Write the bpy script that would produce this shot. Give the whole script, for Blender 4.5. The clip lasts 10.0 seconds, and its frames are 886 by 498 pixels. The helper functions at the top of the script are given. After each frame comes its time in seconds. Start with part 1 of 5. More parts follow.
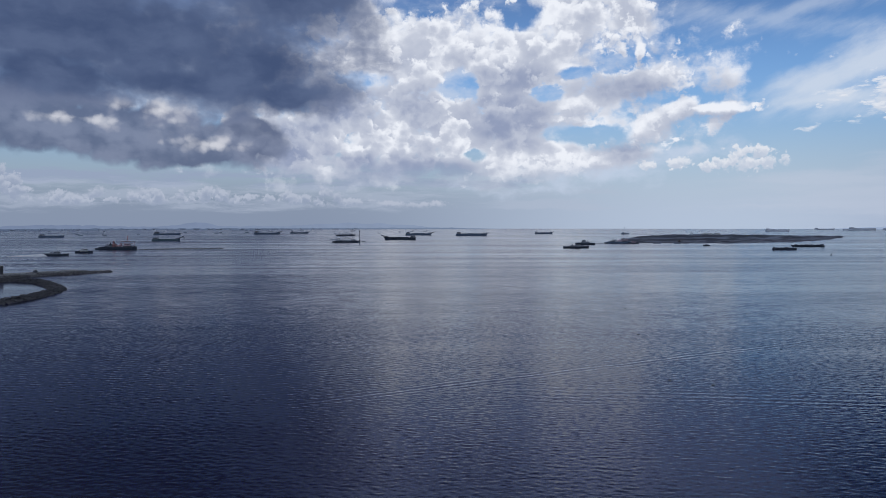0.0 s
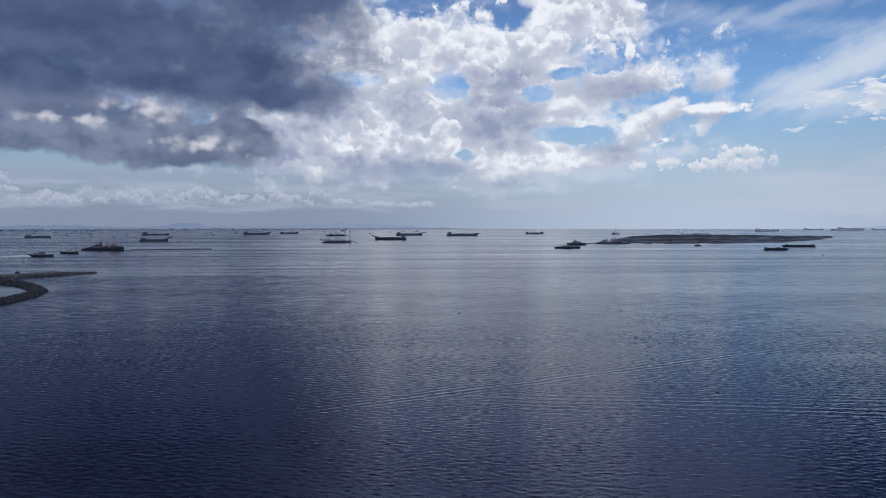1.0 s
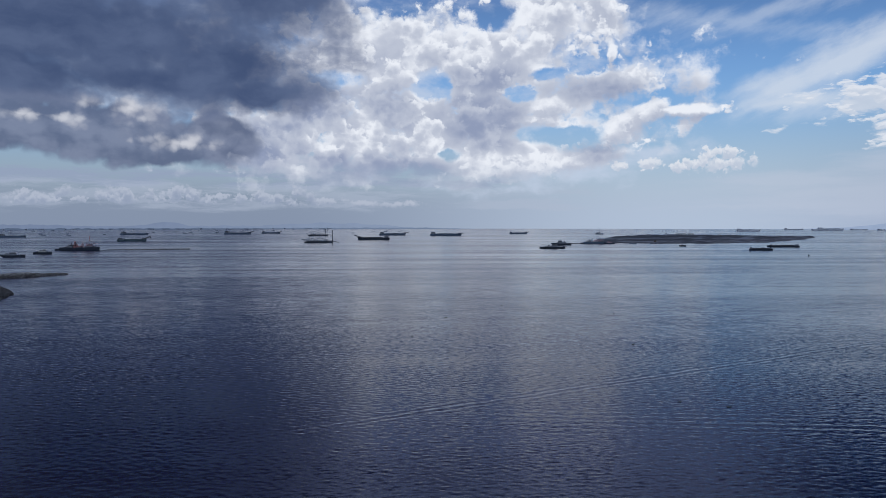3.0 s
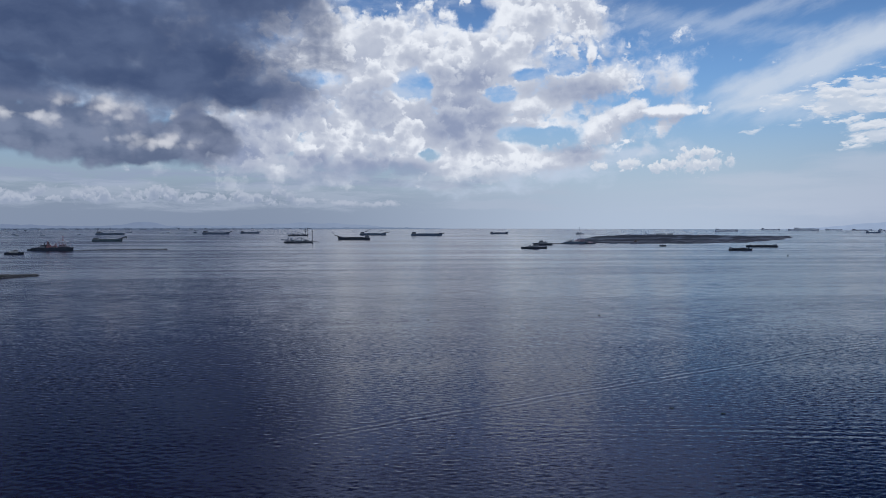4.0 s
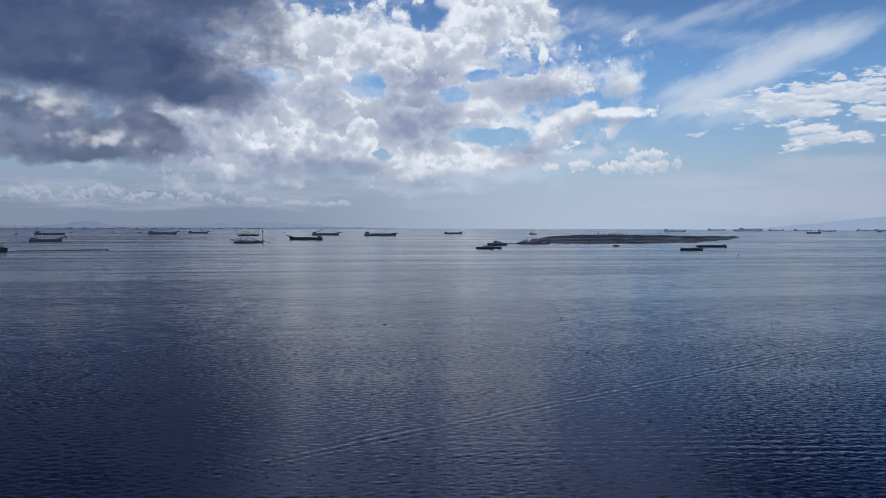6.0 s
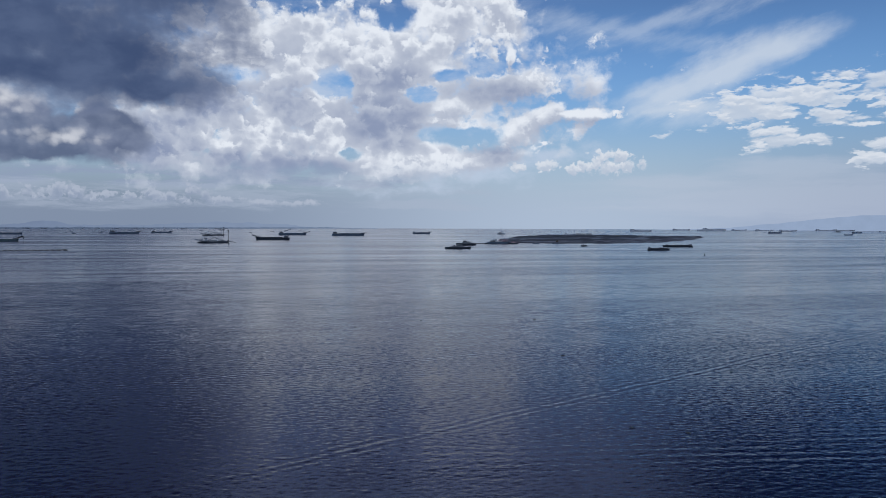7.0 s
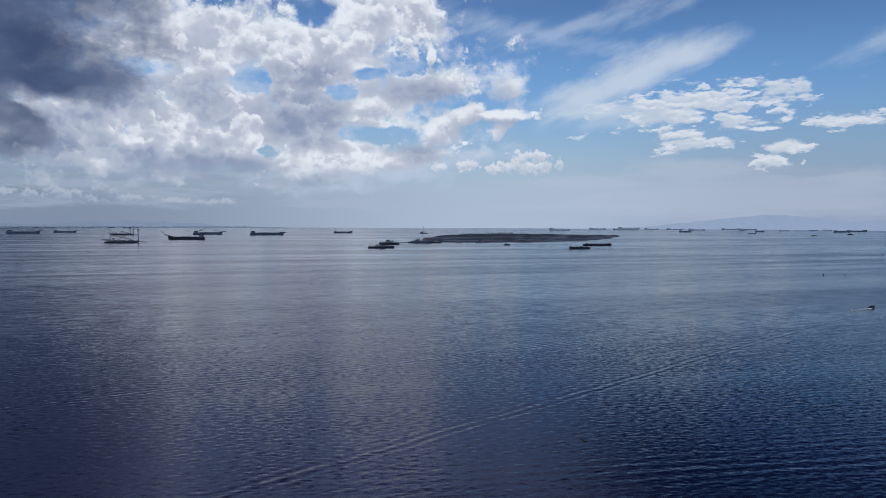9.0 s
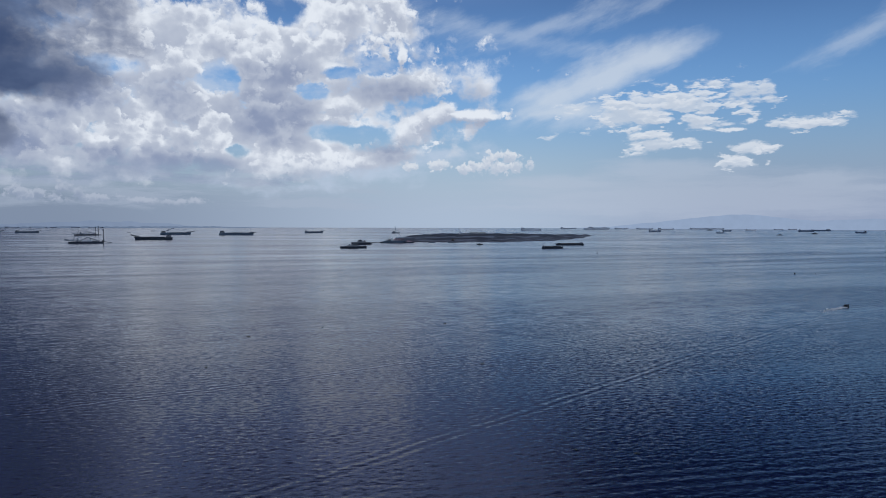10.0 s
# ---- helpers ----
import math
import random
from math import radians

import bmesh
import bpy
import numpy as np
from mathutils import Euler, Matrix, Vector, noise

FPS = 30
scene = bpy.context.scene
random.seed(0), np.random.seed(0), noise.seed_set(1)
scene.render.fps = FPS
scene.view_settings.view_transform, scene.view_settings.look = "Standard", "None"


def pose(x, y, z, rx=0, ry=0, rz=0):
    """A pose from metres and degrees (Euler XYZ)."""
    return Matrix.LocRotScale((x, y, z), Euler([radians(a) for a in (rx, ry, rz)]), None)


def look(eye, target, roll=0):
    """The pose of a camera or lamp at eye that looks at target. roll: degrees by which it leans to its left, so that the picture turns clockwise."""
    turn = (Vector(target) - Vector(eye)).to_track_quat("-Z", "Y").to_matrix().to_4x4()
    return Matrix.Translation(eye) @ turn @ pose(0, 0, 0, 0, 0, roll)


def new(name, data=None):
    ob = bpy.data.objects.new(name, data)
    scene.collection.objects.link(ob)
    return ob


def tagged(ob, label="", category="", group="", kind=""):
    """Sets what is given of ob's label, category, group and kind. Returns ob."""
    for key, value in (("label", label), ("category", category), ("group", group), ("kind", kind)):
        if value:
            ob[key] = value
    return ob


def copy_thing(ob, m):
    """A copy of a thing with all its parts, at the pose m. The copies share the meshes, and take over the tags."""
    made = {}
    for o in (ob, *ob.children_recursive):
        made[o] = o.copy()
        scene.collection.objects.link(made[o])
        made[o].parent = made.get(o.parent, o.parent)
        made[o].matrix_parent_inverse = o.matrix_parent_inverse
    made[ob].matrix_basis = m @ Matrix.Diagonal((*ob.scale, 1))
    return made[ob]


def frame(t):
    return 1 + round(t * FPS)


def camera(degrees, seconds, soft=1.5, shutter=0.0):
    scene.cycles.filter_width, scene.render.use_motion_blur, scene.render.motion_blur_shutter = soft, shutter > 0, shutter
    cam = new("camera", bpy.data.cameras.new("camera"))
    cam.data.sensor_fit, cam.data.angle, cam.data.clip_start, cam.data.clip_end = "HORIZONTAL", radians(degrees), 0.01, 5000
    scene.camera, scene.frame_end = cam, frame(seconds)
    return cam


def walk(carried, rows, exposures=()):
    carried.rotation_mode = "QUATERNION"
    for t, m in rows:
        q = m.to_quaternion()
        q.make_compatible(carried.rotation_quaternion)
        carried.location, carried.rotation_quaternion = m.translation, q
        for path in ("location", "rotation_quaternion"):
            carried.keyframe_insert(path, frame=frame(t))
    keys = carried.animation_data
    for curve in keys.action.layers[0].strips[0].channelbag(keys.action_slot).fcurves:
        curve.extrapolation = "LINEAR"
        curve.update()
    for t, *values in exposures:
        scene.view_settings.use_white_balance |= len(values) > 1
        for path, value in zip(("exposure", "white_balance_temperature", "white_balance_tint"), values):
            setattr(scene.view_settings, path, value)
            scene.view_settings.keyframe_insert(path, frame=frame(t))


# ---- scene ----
# ---- camera and its flight ----
cam = camera(64.33, 10.0, soft=0.85)
PATH = [
    (0.0, pose(0.00, 0.00, 40.00, 87.888, 0.076, -3.208)),
    (0.5, pose(-0.01, 3.99, 40.03, 87.892, 0.090, -3.658)),
    (1.0, pose(-0.03, 7.88, 40.05, 87.900, 0.081, -3.971)),
    (1.5, pose(-0.06, 11.66, 40.07, 87.891, 0.055, -4.301)),
    (2.0, pose(-0.08, 15.35, 40.08, 87.890, 0.037, -4.614)),
    (3.5, pose(-0.17, 25.97, 40.11, 87.875, 0.004, -5.990)),
    (4.0, pose(-0.20, 29.39, 40.11, 87.875, -0.015, -6.914)),
    (4.5, pose(-0.22, 32.77, 40.10, 87.866, -0.030, -7.834)),
    (5.0, pose(-0.24, 36.11, 40.09, 87.875, -0.054, -8.767)),
    (5.5, pose(-0.24, 39.43, 40.07, 87.878, -0.081, -9.705)),
    (7.0, pose(-0.21, 49.34, 39.98, 87.870, -0.180, -13.303)),
    (7.5, pose(-0.17, 52.66, 39.94, 87.859, -0.200, -14.968)),
    (8.0, pose(-0.11, 56.00, 39.88, 87.846, -0.205, -16.556)),
    (8.5, pose(-0.04, 59.38, 39.82, 87.837, -0.200, -18.130)),
    (9.0, pose(0.05, 62.80, 39.75, 87.824, -0.205, -19.700)),
    (9.5, pose(0.16, 66.27, 39.67, 87.816, -0.190, -21.150)),
    (10.0, pose(0.29, 69.80, 39.59, 87.810, -0.160, -22.019)),
]
walk(cam, PATH, [(0.0, 0.07, 6150, 11), (5.0, 0.0, 6075, 10), (10.0, -0.05, 6000, 9)])

# ---- node helpers ----


class Graph:
    """Short ways to write a node tree."""

    def __init__(self, tree):
        self.tree = tree

    def node(self, kind, ins=(), **props):
        n = self.tree.nodes.new(kind)
        for key, value in props.items():
            setattr(n, key, value)
        for key, value in (ins.items() if isinstance(ins, dict) else enumerate(ins)):
            if value is None:
                continue
            if isinstance(value, bpy.types.NodeSocket):
                self.tree.links.new(value, n.inputs[key])
            else:
                n.inputs[key].default_value = value
        return n

    def math(self, op, a, b=None, c=None):
        return self.node("ShaderNodeMath", (a, b, c), operation=op).outputs[0]

    def vec(self, op, a, b=None):
        n = self.node("ShaderNodeVectorMath", (a, b), operation=op)
        return n.outputs["Value" if op in ("LENGTH", "DOT_PRODUCT", "DISTANCE") else "Vector"]

    def mix(self, fac, a, b):
        n = self.node("ShaderNodeMix", data_type="RGBA")
        for i, v in ((0, fac), (6, a), (7, b)):
            if isinstance(v, bpy.types.NodeSocket):
                self.tree.links.new(v, n.inputs[i])
            else:
                n.inputs[i].default_value = v if i == 0 or len(v) == 4 else (*v, 1)
        return n.outputs[2]

    def step(self, value, lo, hi, a=0.0, b=1.0, kind="SMOOTHSTEP"):
        return self.node("ShaderNodeMapRange", (value, lo, hi, a, b), interpolation_type=kind).outputs[0]

    def noise(self, vector, scale, detail=4.0, rough=0.5, dims="2D", distortion=0.0, out="Fac"):
        n = self.node("ShaderNodeTexNoise", noise_dimensions=dims)
        for key, value in (("Vector", vector), ("Scale", scale), ("Detail", detail), ("Roughness", rough), ("Distortion", distortion)):
            if isinstance(value, bpy.types.NodeSocket):
                self.tree.links.new(value, n.inputs[key])
            else:
                n.inputs[key].default_value = value
        return n.outputs[out]


# ---- sky: clear air, haze, cirrus, cumulus and a dark rain cloud ----
SUN_AZ, SUN_EL = 6.0, 58.0

world = bpy.data.worlds.new("sky")
world.use_nodes = True
scene.world = world
g = Graph(world.node_tree)
for n in list(world.node_tree.nodes):
    world.node_tree.nodes.remove(n)

# bearings and heights over the horizon, in degrees
way = g.node("ShaderNodeTexCoord").outputs["Generated"]
parts = g.node("ShaderNodeSeparateXYZ", (way,)).outputs
bearing = g.math("DEGREES", g.math("ARCTAN2", parts[0], parts[1]))
height = g.math("DEGREES", g.math("ARCSINE", parts[2]))
flat = g.node("ShaderNodeCombineXYZ", (bearing, height, 0.0)).outputs[0]


def warp(amount, scale, detail):
    n = g.noise(flat, scale, detail, 0.55, out="Color")
    off = g.vec("MULTIPLY", g.vec("SUBTRACT", n, (0.5, 0.5, 0.5)), (amount * 1.4, amount, 0))
    return g.vec("ADD", flat, off)


def banks(place, blobs, soft=0.25):
    """1 in the heart of the nearest cloud bank, 0 at its rim, less beyond."""
    near = None
    for a, e, ra, re, turn in blobs:
        m = g.node("ShaderNodeMapping", vector_type="TEXTURE")
        here = place
        if near is not None:  # one bank after the other keeps the shader small
            here = g.node("ShaderNodeVectorMath", (near, (1e-6, 1e-6, 0), place), operation="MULTIPLY_ADD").outputs[0]
        world.node_tree.links.new(here, m.inputs["Vector"])
        m.inputs["Location"].default_value = (a, e, 0)
        m.inputs["Rotation"].default_value = (0, 0, radians(turn))
        m.inputs["Scale"].default_value = (ra, re, 1)
        d = g.vec("LENGTH", m.outputs[0])
        near = d if near is None else g.math("SMOOTH_MIN", near, d, soft)
    return g.math("SUBTRACT", 1.0, near)


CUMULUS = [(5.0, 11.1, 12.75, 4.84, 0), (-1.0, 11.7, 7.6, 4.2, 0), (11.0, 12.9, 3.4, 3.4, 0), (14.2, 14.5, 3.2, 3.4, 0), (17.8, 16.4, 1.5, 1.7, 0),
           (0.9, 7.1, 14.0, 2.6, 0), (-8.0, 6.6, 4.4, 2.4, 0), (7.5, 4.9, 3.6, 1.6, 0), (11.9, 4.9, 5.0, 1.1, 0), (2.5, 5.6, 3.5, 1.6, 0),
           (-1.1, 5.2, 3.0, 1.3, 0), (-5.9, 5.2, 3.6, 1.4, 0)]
TONGUES = [(18.2, 10.8, 6.9, 1.6, 6), (13.7, 9.3, 5.0, 1.2, 8), (15.7, 4.9, 5.0, 1.0, 6), (19.1, 7.3, 2.4, 1.1, 32), (21.6, 8.6, 1.8, 0.9, 20),
           (23.7, 8.6, 3.0, 0.4, -2), (11.9, 8.3, 4.1, 0.6, 0), (13.3, 12.1, 2.7, 0.9, 0), (18.7, 13.1, 0.5, 1.0, 0)]
HOLES = [(-3.3, 11.4, 3.1, 0.85, 0), (4.6, 10.8, 1.75, 1.2, 0), (11.6, 10.3, 1.4, 0.75, 0), (9.8, 15.8, 1.8, 1.1, 0), (13.7, 11.8, 1.3, 0.45, 0),
         (5.8, 5.5, 1.0, 0.7, 0), (14.5, 6.9, 4.5, 0.85, 0), (11.7, 14.6, 0.8, 0.9, 0)]
BASES = [(8.6, 8.3, 3.1, 2.0, 0), (0.6, 9.6, 1.7, 1.1, 0), (17.7, 10.4, 4.1, 0.8, 0), (0.9, 4.4, 6.0, 0.8, 0), (9.3, 11.3, 3.1, 1.1, 0),
         (-9.0, 6.0, 3.2, 2.0, 0), (-4.1, 4.8, 2.1, 0.8, 0), (17.7, 5.4, 2.3, 0.6, 0), (-5.5, 9.2, 3.7, 1.2, 0)]
LOW = [(-28.5, 2.8, 0.95, 1.1, 0), (-27.5, 2.0, 1.35, 0.8, 0), (-25.3, 1.8, 2.4, 0.5, 0), (-22.2, 2.1, 1.0, 0.7, 0), (-19.4, 2.0, 1.5, 0.7, 0),
       (-15.5, 2.0, 2.1, 0.75, 0), (-11.8, 1.9, 1.9, 0.45, 0), (-8.7, 1.9, 1.4, 0.55, 0), (-6.2, 2.0, 1.3, 0.9, 0), (-4.3, 1.7, 1.3, 0.4, 0),
       (0.7, 1.4, 2.8, 0.35, 0), (26.6, 4.8, 2.0, 1.1, 0), (24.1, 4.6, 1.7, 0.6, 0), (21.4, 4.5, 2.8, 0.4, 0)]
LOW_HAZY = [(39.6, 4.0, 4.8, 0.8, 0), (50.1, 3.0, 2.4, 0.75, 0), (42.5, 1.9, 13.8, 1.7, 0), (31.8, 3.1, 5.4, 0.45, 0)]
RIGHT = [(39.9, 8.7, 4.9, 1.5, 4), (36.6, 9.2, 2.7, 0.7, 0), (38.3, 6.8, 2.0, 0.4, 0), (41.2, 6.2, 0.9, 0.4, 0), (38.3, 6.0, 1.85, 0.45, 12),
         (44.4, 8.5, 1.2, 0.5, 0), (48.9, 7.4, 2.1, 0.6, 0), (46.0, 5.4, 1.35, 0.35, 0), (44.7, 4.6, 1.45, 0.45, 0), (44.0, 6.9, 0.95, 0.2, 0), (45.5, 7.6, 0.4, 0.2, 0)]
CIRRUS = [(38.2, 12.7, 3.5, 1.15, 14), (34.8, 11.4, 4.9, 1.4, 22), (31.1, 10.0, 3.4, 1.2, 14), (31.8, 8.8, 4.0, 0.6, 0)]
STREAKS = [(26.4, 14.7, 6.4, 0.6, -12), (31.7, 15.3, 5.0, 0.6, 12), (52.6, 13.0, 2.8, 0.55, 25), (33.1, 7.9, 2.7, 0.45, 0)]
VEIL = [(3.0, 10.5, 15.0, 6.0, 0), (16.0, 4.6, 9.0, 1.6, 4), (-14.0, 11.5, 12.0, 4.5, 0)]
UNSEEN_VEIL = [(9.0, 27.0, 21.0, 12.0, 0), (22.0, 31.0, 14.0, 13.0, 0)]
PATCHES = [(-18.0, 8.5, 3.4, 0.8, 5), (-14.9, 6.0, 1.8, 0.45, 0), (-25.0, 7.6, 3.0, 0.3, 0)]
DARK = [(-9.6, 9.9, 4.2, 1.5, 0), (-22.8, 13.6, 16.0, 4.4, 0), (-11.5, 11.9, 6.2, 3.4, 0), (-8.0, 17.6, 6.5, 3.0, 15), (-25.7, 10.6, 7.2, 1.8, 0), (-16.7, 10.7, 7.8, 1.7, 0)]
DARK_HIGH = [(-50.0, 38.0, 62.0, 34.0, 0)]
GREY = [(-24.7, 6.8, 10.5, 1.6, 0), (-16.7, 5.7, 6.9, 1.5, 0), (-26.8, 7.7, 5.5, 2.0, 0), (-12.1, 6.8, 2.6, 1.8, 0), (-19.9, 7.1, 5.0, 1.9, 0)]

air = g.node("ShaderNodeTexSky", sky_type="NISHITA", sun_disc=False, sun_elevation=radians(SUN_EL), sun_rotation=radians(SUN_AZ),
             air_density=1.2, dust_density=0.6, ozone_density=2.0).outputs[0]
air = g.vec("MULTIPLY", air, (0.44, 0.60, 0.80))
HAZE = (4.4, 5.1, 6.1)
haze = g.step(height, 0.0, 13.0, 1.0, 0.0)
murk = g.mix(g.step(bearing, -10.0, 24.0), g.mix(g.step(height, 1.5, 4.0), (2.35, 2.8, 3.65), (3.0, 3.45, 4.2)), HAZE)
murk = g.mix(g.step(bearing, 26.0, 48.0), murk, (3.15, 3.65, 4.85))
air = g.mix(g.step(height, 9.0, 27.0), air, g.vec("MULTIPLY", air, (0.14, 0.16, 0.24)))
sky_now = g.mix(g.math("POWER", haze, 1.6), air, murk)

# sunlit broken cloud, unseen behind the camera, added to brighten sides that face it
rest = g.math("MULTIPLY", g.step(g.math("ABSOLUTE", bearing), 75.0, 110.0), g.step(g.noise(way, 3.0, 5.0, 0.55, "3D"), 0.38, 0.6))
sky_now = g.mix(g.math("MULTIPLY", rest, 0.8), sky_now, (6.6, 7.2, 8.4))

wide = warp(1.3, 0.3, 5.0)
fine = warp(0.5, 0.6, 6.0)
crisp = warp(0.35, 1.3, 5.0)

# cirrus: combed streaks
combed = g.node("ShaderNodeMapping", (fine,), vector_type="TEXTURE")
combed.inputs["Rotation"].default_value = (0, 0, radians(20))
combed.inputs["Scale"].default_value = (4, 1, 1)
streak = g.noise(combed.outputs[0], 0.8, 7.0, 0.6)
veil = g.math("MULTIPLY_ADD", g.math("SUBTRACT", streak, 0.5), 1.0, banks(wide, CIRRUS, 0.3))
sky_now = g.mix(g.math("MULTIPLY", g.step(veil, -0.55, 0.75), 0.78), sky_now, (6.5, 6.9, 7.4))
wisps = g.math("MULTIPLY_ADD", g.math("SUBTRACT", streak, 0.5), 2.2, g.math("MULTIPLY", banks(wide, STREAKS, 0.3), 0.6))
sky_now = g.mix(g.math("MULTIPLY", g.step(wisps, -0.8, 0.9), 0.42), sky_now, (6.2, 6.7, 7.4))

# thin layer under the heaps: flat bars, one over the other
bar_place = g.vec("MULTIPLY", fine, (0.12, 1.3, 0))
bars = g.noise(bar_place, 1.0, 5.0, 0.6)
bar_zone = g.math("MULTIPLY", g.step(g.math("ABSOLUTE", g.math("SUBTRACT", height, 3.4)), 0.3, 1.5, 1.0, 0.0), g.step(bearing, 9.0, 15.0, 1.0, 0.0))
sky_now = g.mix(g.math("MULTIPLY", g.step(g.math("MULTIPLY", bars, bar_zone), 0.34, 0.58), 0.85), sky_now, (3.0, 3.5, 4.6))
pale = g.noise(g.vec("MULTIPLY", fine, (0.1, 1.0, 0)), 1.3, 5.0, 0.6)
pale_zone = g.math("MULTIPLY", g.step(g.math("ABSOLUTE", g.math("SUBTRACT", height, 2.1)), 0.7, 2.2, 1.0, 0.0), g.step(bearing, 14.0, 22.0, 1.0, 0.0))
sky_now = g.mix(g.math("MULTIPLY", g.step(g.math("MULTIPLY", pale, pale_zone), 0.34, 0.62), 0.5), sky_now, (4.3, 4.75, 5.6))

# thin cloud between the heaps
thin = g.math("MULTIPLY_ADD", g.math("SUBTRACT", g.noise(g.vec("MULTIPLY", fine, (0.6, 1.2, 0)), 0.5, 6.0, 0.55), 0.5), 2.4, banks(wide, VEIL, 0.5))
thin = g.math("SUBTRACT", thin, g.step(banks(fine, HOLES, 0.2), -0.9, 0.5, 0.0, 0.2))
sky_now = g.mix(g.math("MULTIPLY", g.step(thin, -0.3, 0.9), 0.75), sky_now, (5.5, 6.1, 7.1))

# unseen cloud veil added above the view, to brighten and blue the water's reflection
unseen_veil = g.math("MULTIPLY", g.step(banks(wide, UNSEEN_VEIL, 0.5), -0.35, 0.5), g.step(height, 16.0, 22.0))
unseen_veil = g.math("MULTIPLY", unseen_veil, g.step(g.noise(flat, 0.09, 5.0, 0.6), 0.35, 0.65, 0.75, 1.15))
unseen_veil = g.math("MULTIPLY", unseen_veil, g.step(height, 20.0, 48.0, 1.25, 0.3))
sky_now = g.mix(g.math("MULTIPLY", unseen_veil, 0.62), sky_now, (5.6, 6.6, 10.6))


def billow(place, scale, octaves=3):
    """Domed lumps upon lumps, about -0.5 to 0.5."""
    total, size, amp = 0.62, scale, 1.5
    for k in range(octaves):
        v = g.node("ShaderNodeTexVoronoi", voronoi_dimensions="2D", feature="F1")
        world.node_tree.links.new(g.vec("ADD", place, (3.7 * k, 9.1 * k, 0)), v.inputs["Vector"])
        v.inputs["Scale"].default_value = size
        d = v.outputs["Distance"]
        total = g.math("MULTIPLY_ADD", g.math("MULTIPLY", d, d), -amp, total)
        size, amp = size * 2.13, amp * 0.5
    return total


def heaps(behind, here, body, body_up, layers, lift, tones, sink, strength, mist=0.5, ease=1.0):
    """Cloud heaps in layers from back to front, bright at the sunny rims and tops, grey in the thick."""
    out = behind
    for dx, dy, scale, less, soft in layers:
        spot = g.vec("ADD", here, (dx, dy, 0))
        up = g.vec("ADD", spot, (0.1 * lift, lift, 0))
        n = g.math("MULTIPLY_ADD", g.math("SUBTRACT", g.noise(spot, scale * 1.3, 2.0, 0.5), 0.5), mist * 4.0, billow(spot, scale))
        n_up = g.math("MULTIPLY_ADD", g.math("SUBTRACT", g.noise(up, scale * 1.3, 2.0, 0.5), 0.5), mist * 4.0, billow(up, scale))
        frayed = g.math("SUBTRACT", g.noise(spot, scale * 7, 5.0, 0.6), 0.5)
        smooth = g.math("SUBTRACT", g.math("MULTIPLY_ADD", n, ease, body), less)
        d = g.math("MULTIPLY_ADD", frayed, 0.9, smooth)
        d_up = g.math("SUBTRACT", g.math("MULTIPLY_ADD", n_up, ease, body_up), less)
        lit = g.math("MULTIPLY_ADD", g.math("SUBTRACT", g.math("MINIMUM", smooth, 1.1), g.math("MINIMUM", d_up, 1.1)), 0.6, 0.64)
        lit = g.math("MULTIPLY_ADD", frayed, 0.25, lit)
        lit = g.math("ADD", lit, g.step(d, 0.1, 1.1, 0.12, -0.3))
        lit = g.math("SUBTRACT", lit, sink)
        tone = g.mix(g.step(lit, -0.35, 0.55), tones[0], tones[1])
        tone = g.mix(g.step(lit, 0.45, 1.0), tone, tones[2])
        out = g.mix(g.math("MULTIPLY", g.step(d, 0.0, soft), strength), out, tone)
    return out, n


# low heaps on the horizon, pale with distance
rim = g.step(height, 1.15, 1.65, 0.1, 0.88)
low_body, low_body_up = g.math("MINIMUM", banks(fine, LOW, 0.2), 0.45), g.math("MINIMUM", banks(g.vec("ADD", fine, (0, 0.35, 0)), LOW, 0.2), 0.45)
sunny = g.step(bearing, 0.0, 20.0)
LOW_TONES = (g.mix(sunny, (2.3, 2.75, 3.7), (4.3, 4.8, 5.7)), g.mix(sunny, (3.05, 3.5, 4.45), (5.4, 5.8, 6.5)), g.mix(sunny, (4.4, 4.75, 5.5), (7.3, 7.4, 7.6)))
sky_now, _ = heaps(sky_now, crisp, low_body, low_body_up, ((5.0, 0.0, 0.6, 0.08, 0.5), (61.0, 7.0, 0.85, 0.32, 0.3)), 0.25, LOW_TONES, 0.05, rim, 0.35)
hazy = g.math("MULTIPLY_ADD", g.math("SUBTRACT", bars, 0.45), 1.3, banks(fine, LOW_HAZY, 0.5))
sky_now = g.mix(g.math("MULTIPLY", g.step(hazy, -0.5, 0.6), 0.5), sky_now, (5.1, 5.5, 6.3))

# the large broken cumulus
wide_noise = g.noise(flat, 0.3, 3.0, 0.5)
sink = g.math("MULTIPLY", g.step(banks(wide, BASES, 0.3), -0.8, 0.7), 0.62)
sink = g.math("SUBTRACT", sink, g.math("MULTIPLY", g.math("SUBTRACT", wide_noise, 0.45), 1.0))
gaps = g.math("MULTIPLY", g.step(banks(fine, HOLES, 0.2), -0.35, 0.7), 0.85)


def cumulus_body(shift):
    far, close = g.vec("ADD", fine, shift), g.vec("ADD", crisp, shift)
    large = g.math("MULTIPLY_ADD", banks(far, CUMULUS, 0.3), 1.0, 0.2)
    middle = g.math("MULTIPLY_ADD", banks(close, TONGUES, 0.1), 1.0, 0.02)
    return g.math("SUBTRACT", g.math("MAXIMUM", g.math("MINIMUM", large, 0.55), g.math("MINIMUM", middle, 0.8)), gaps)


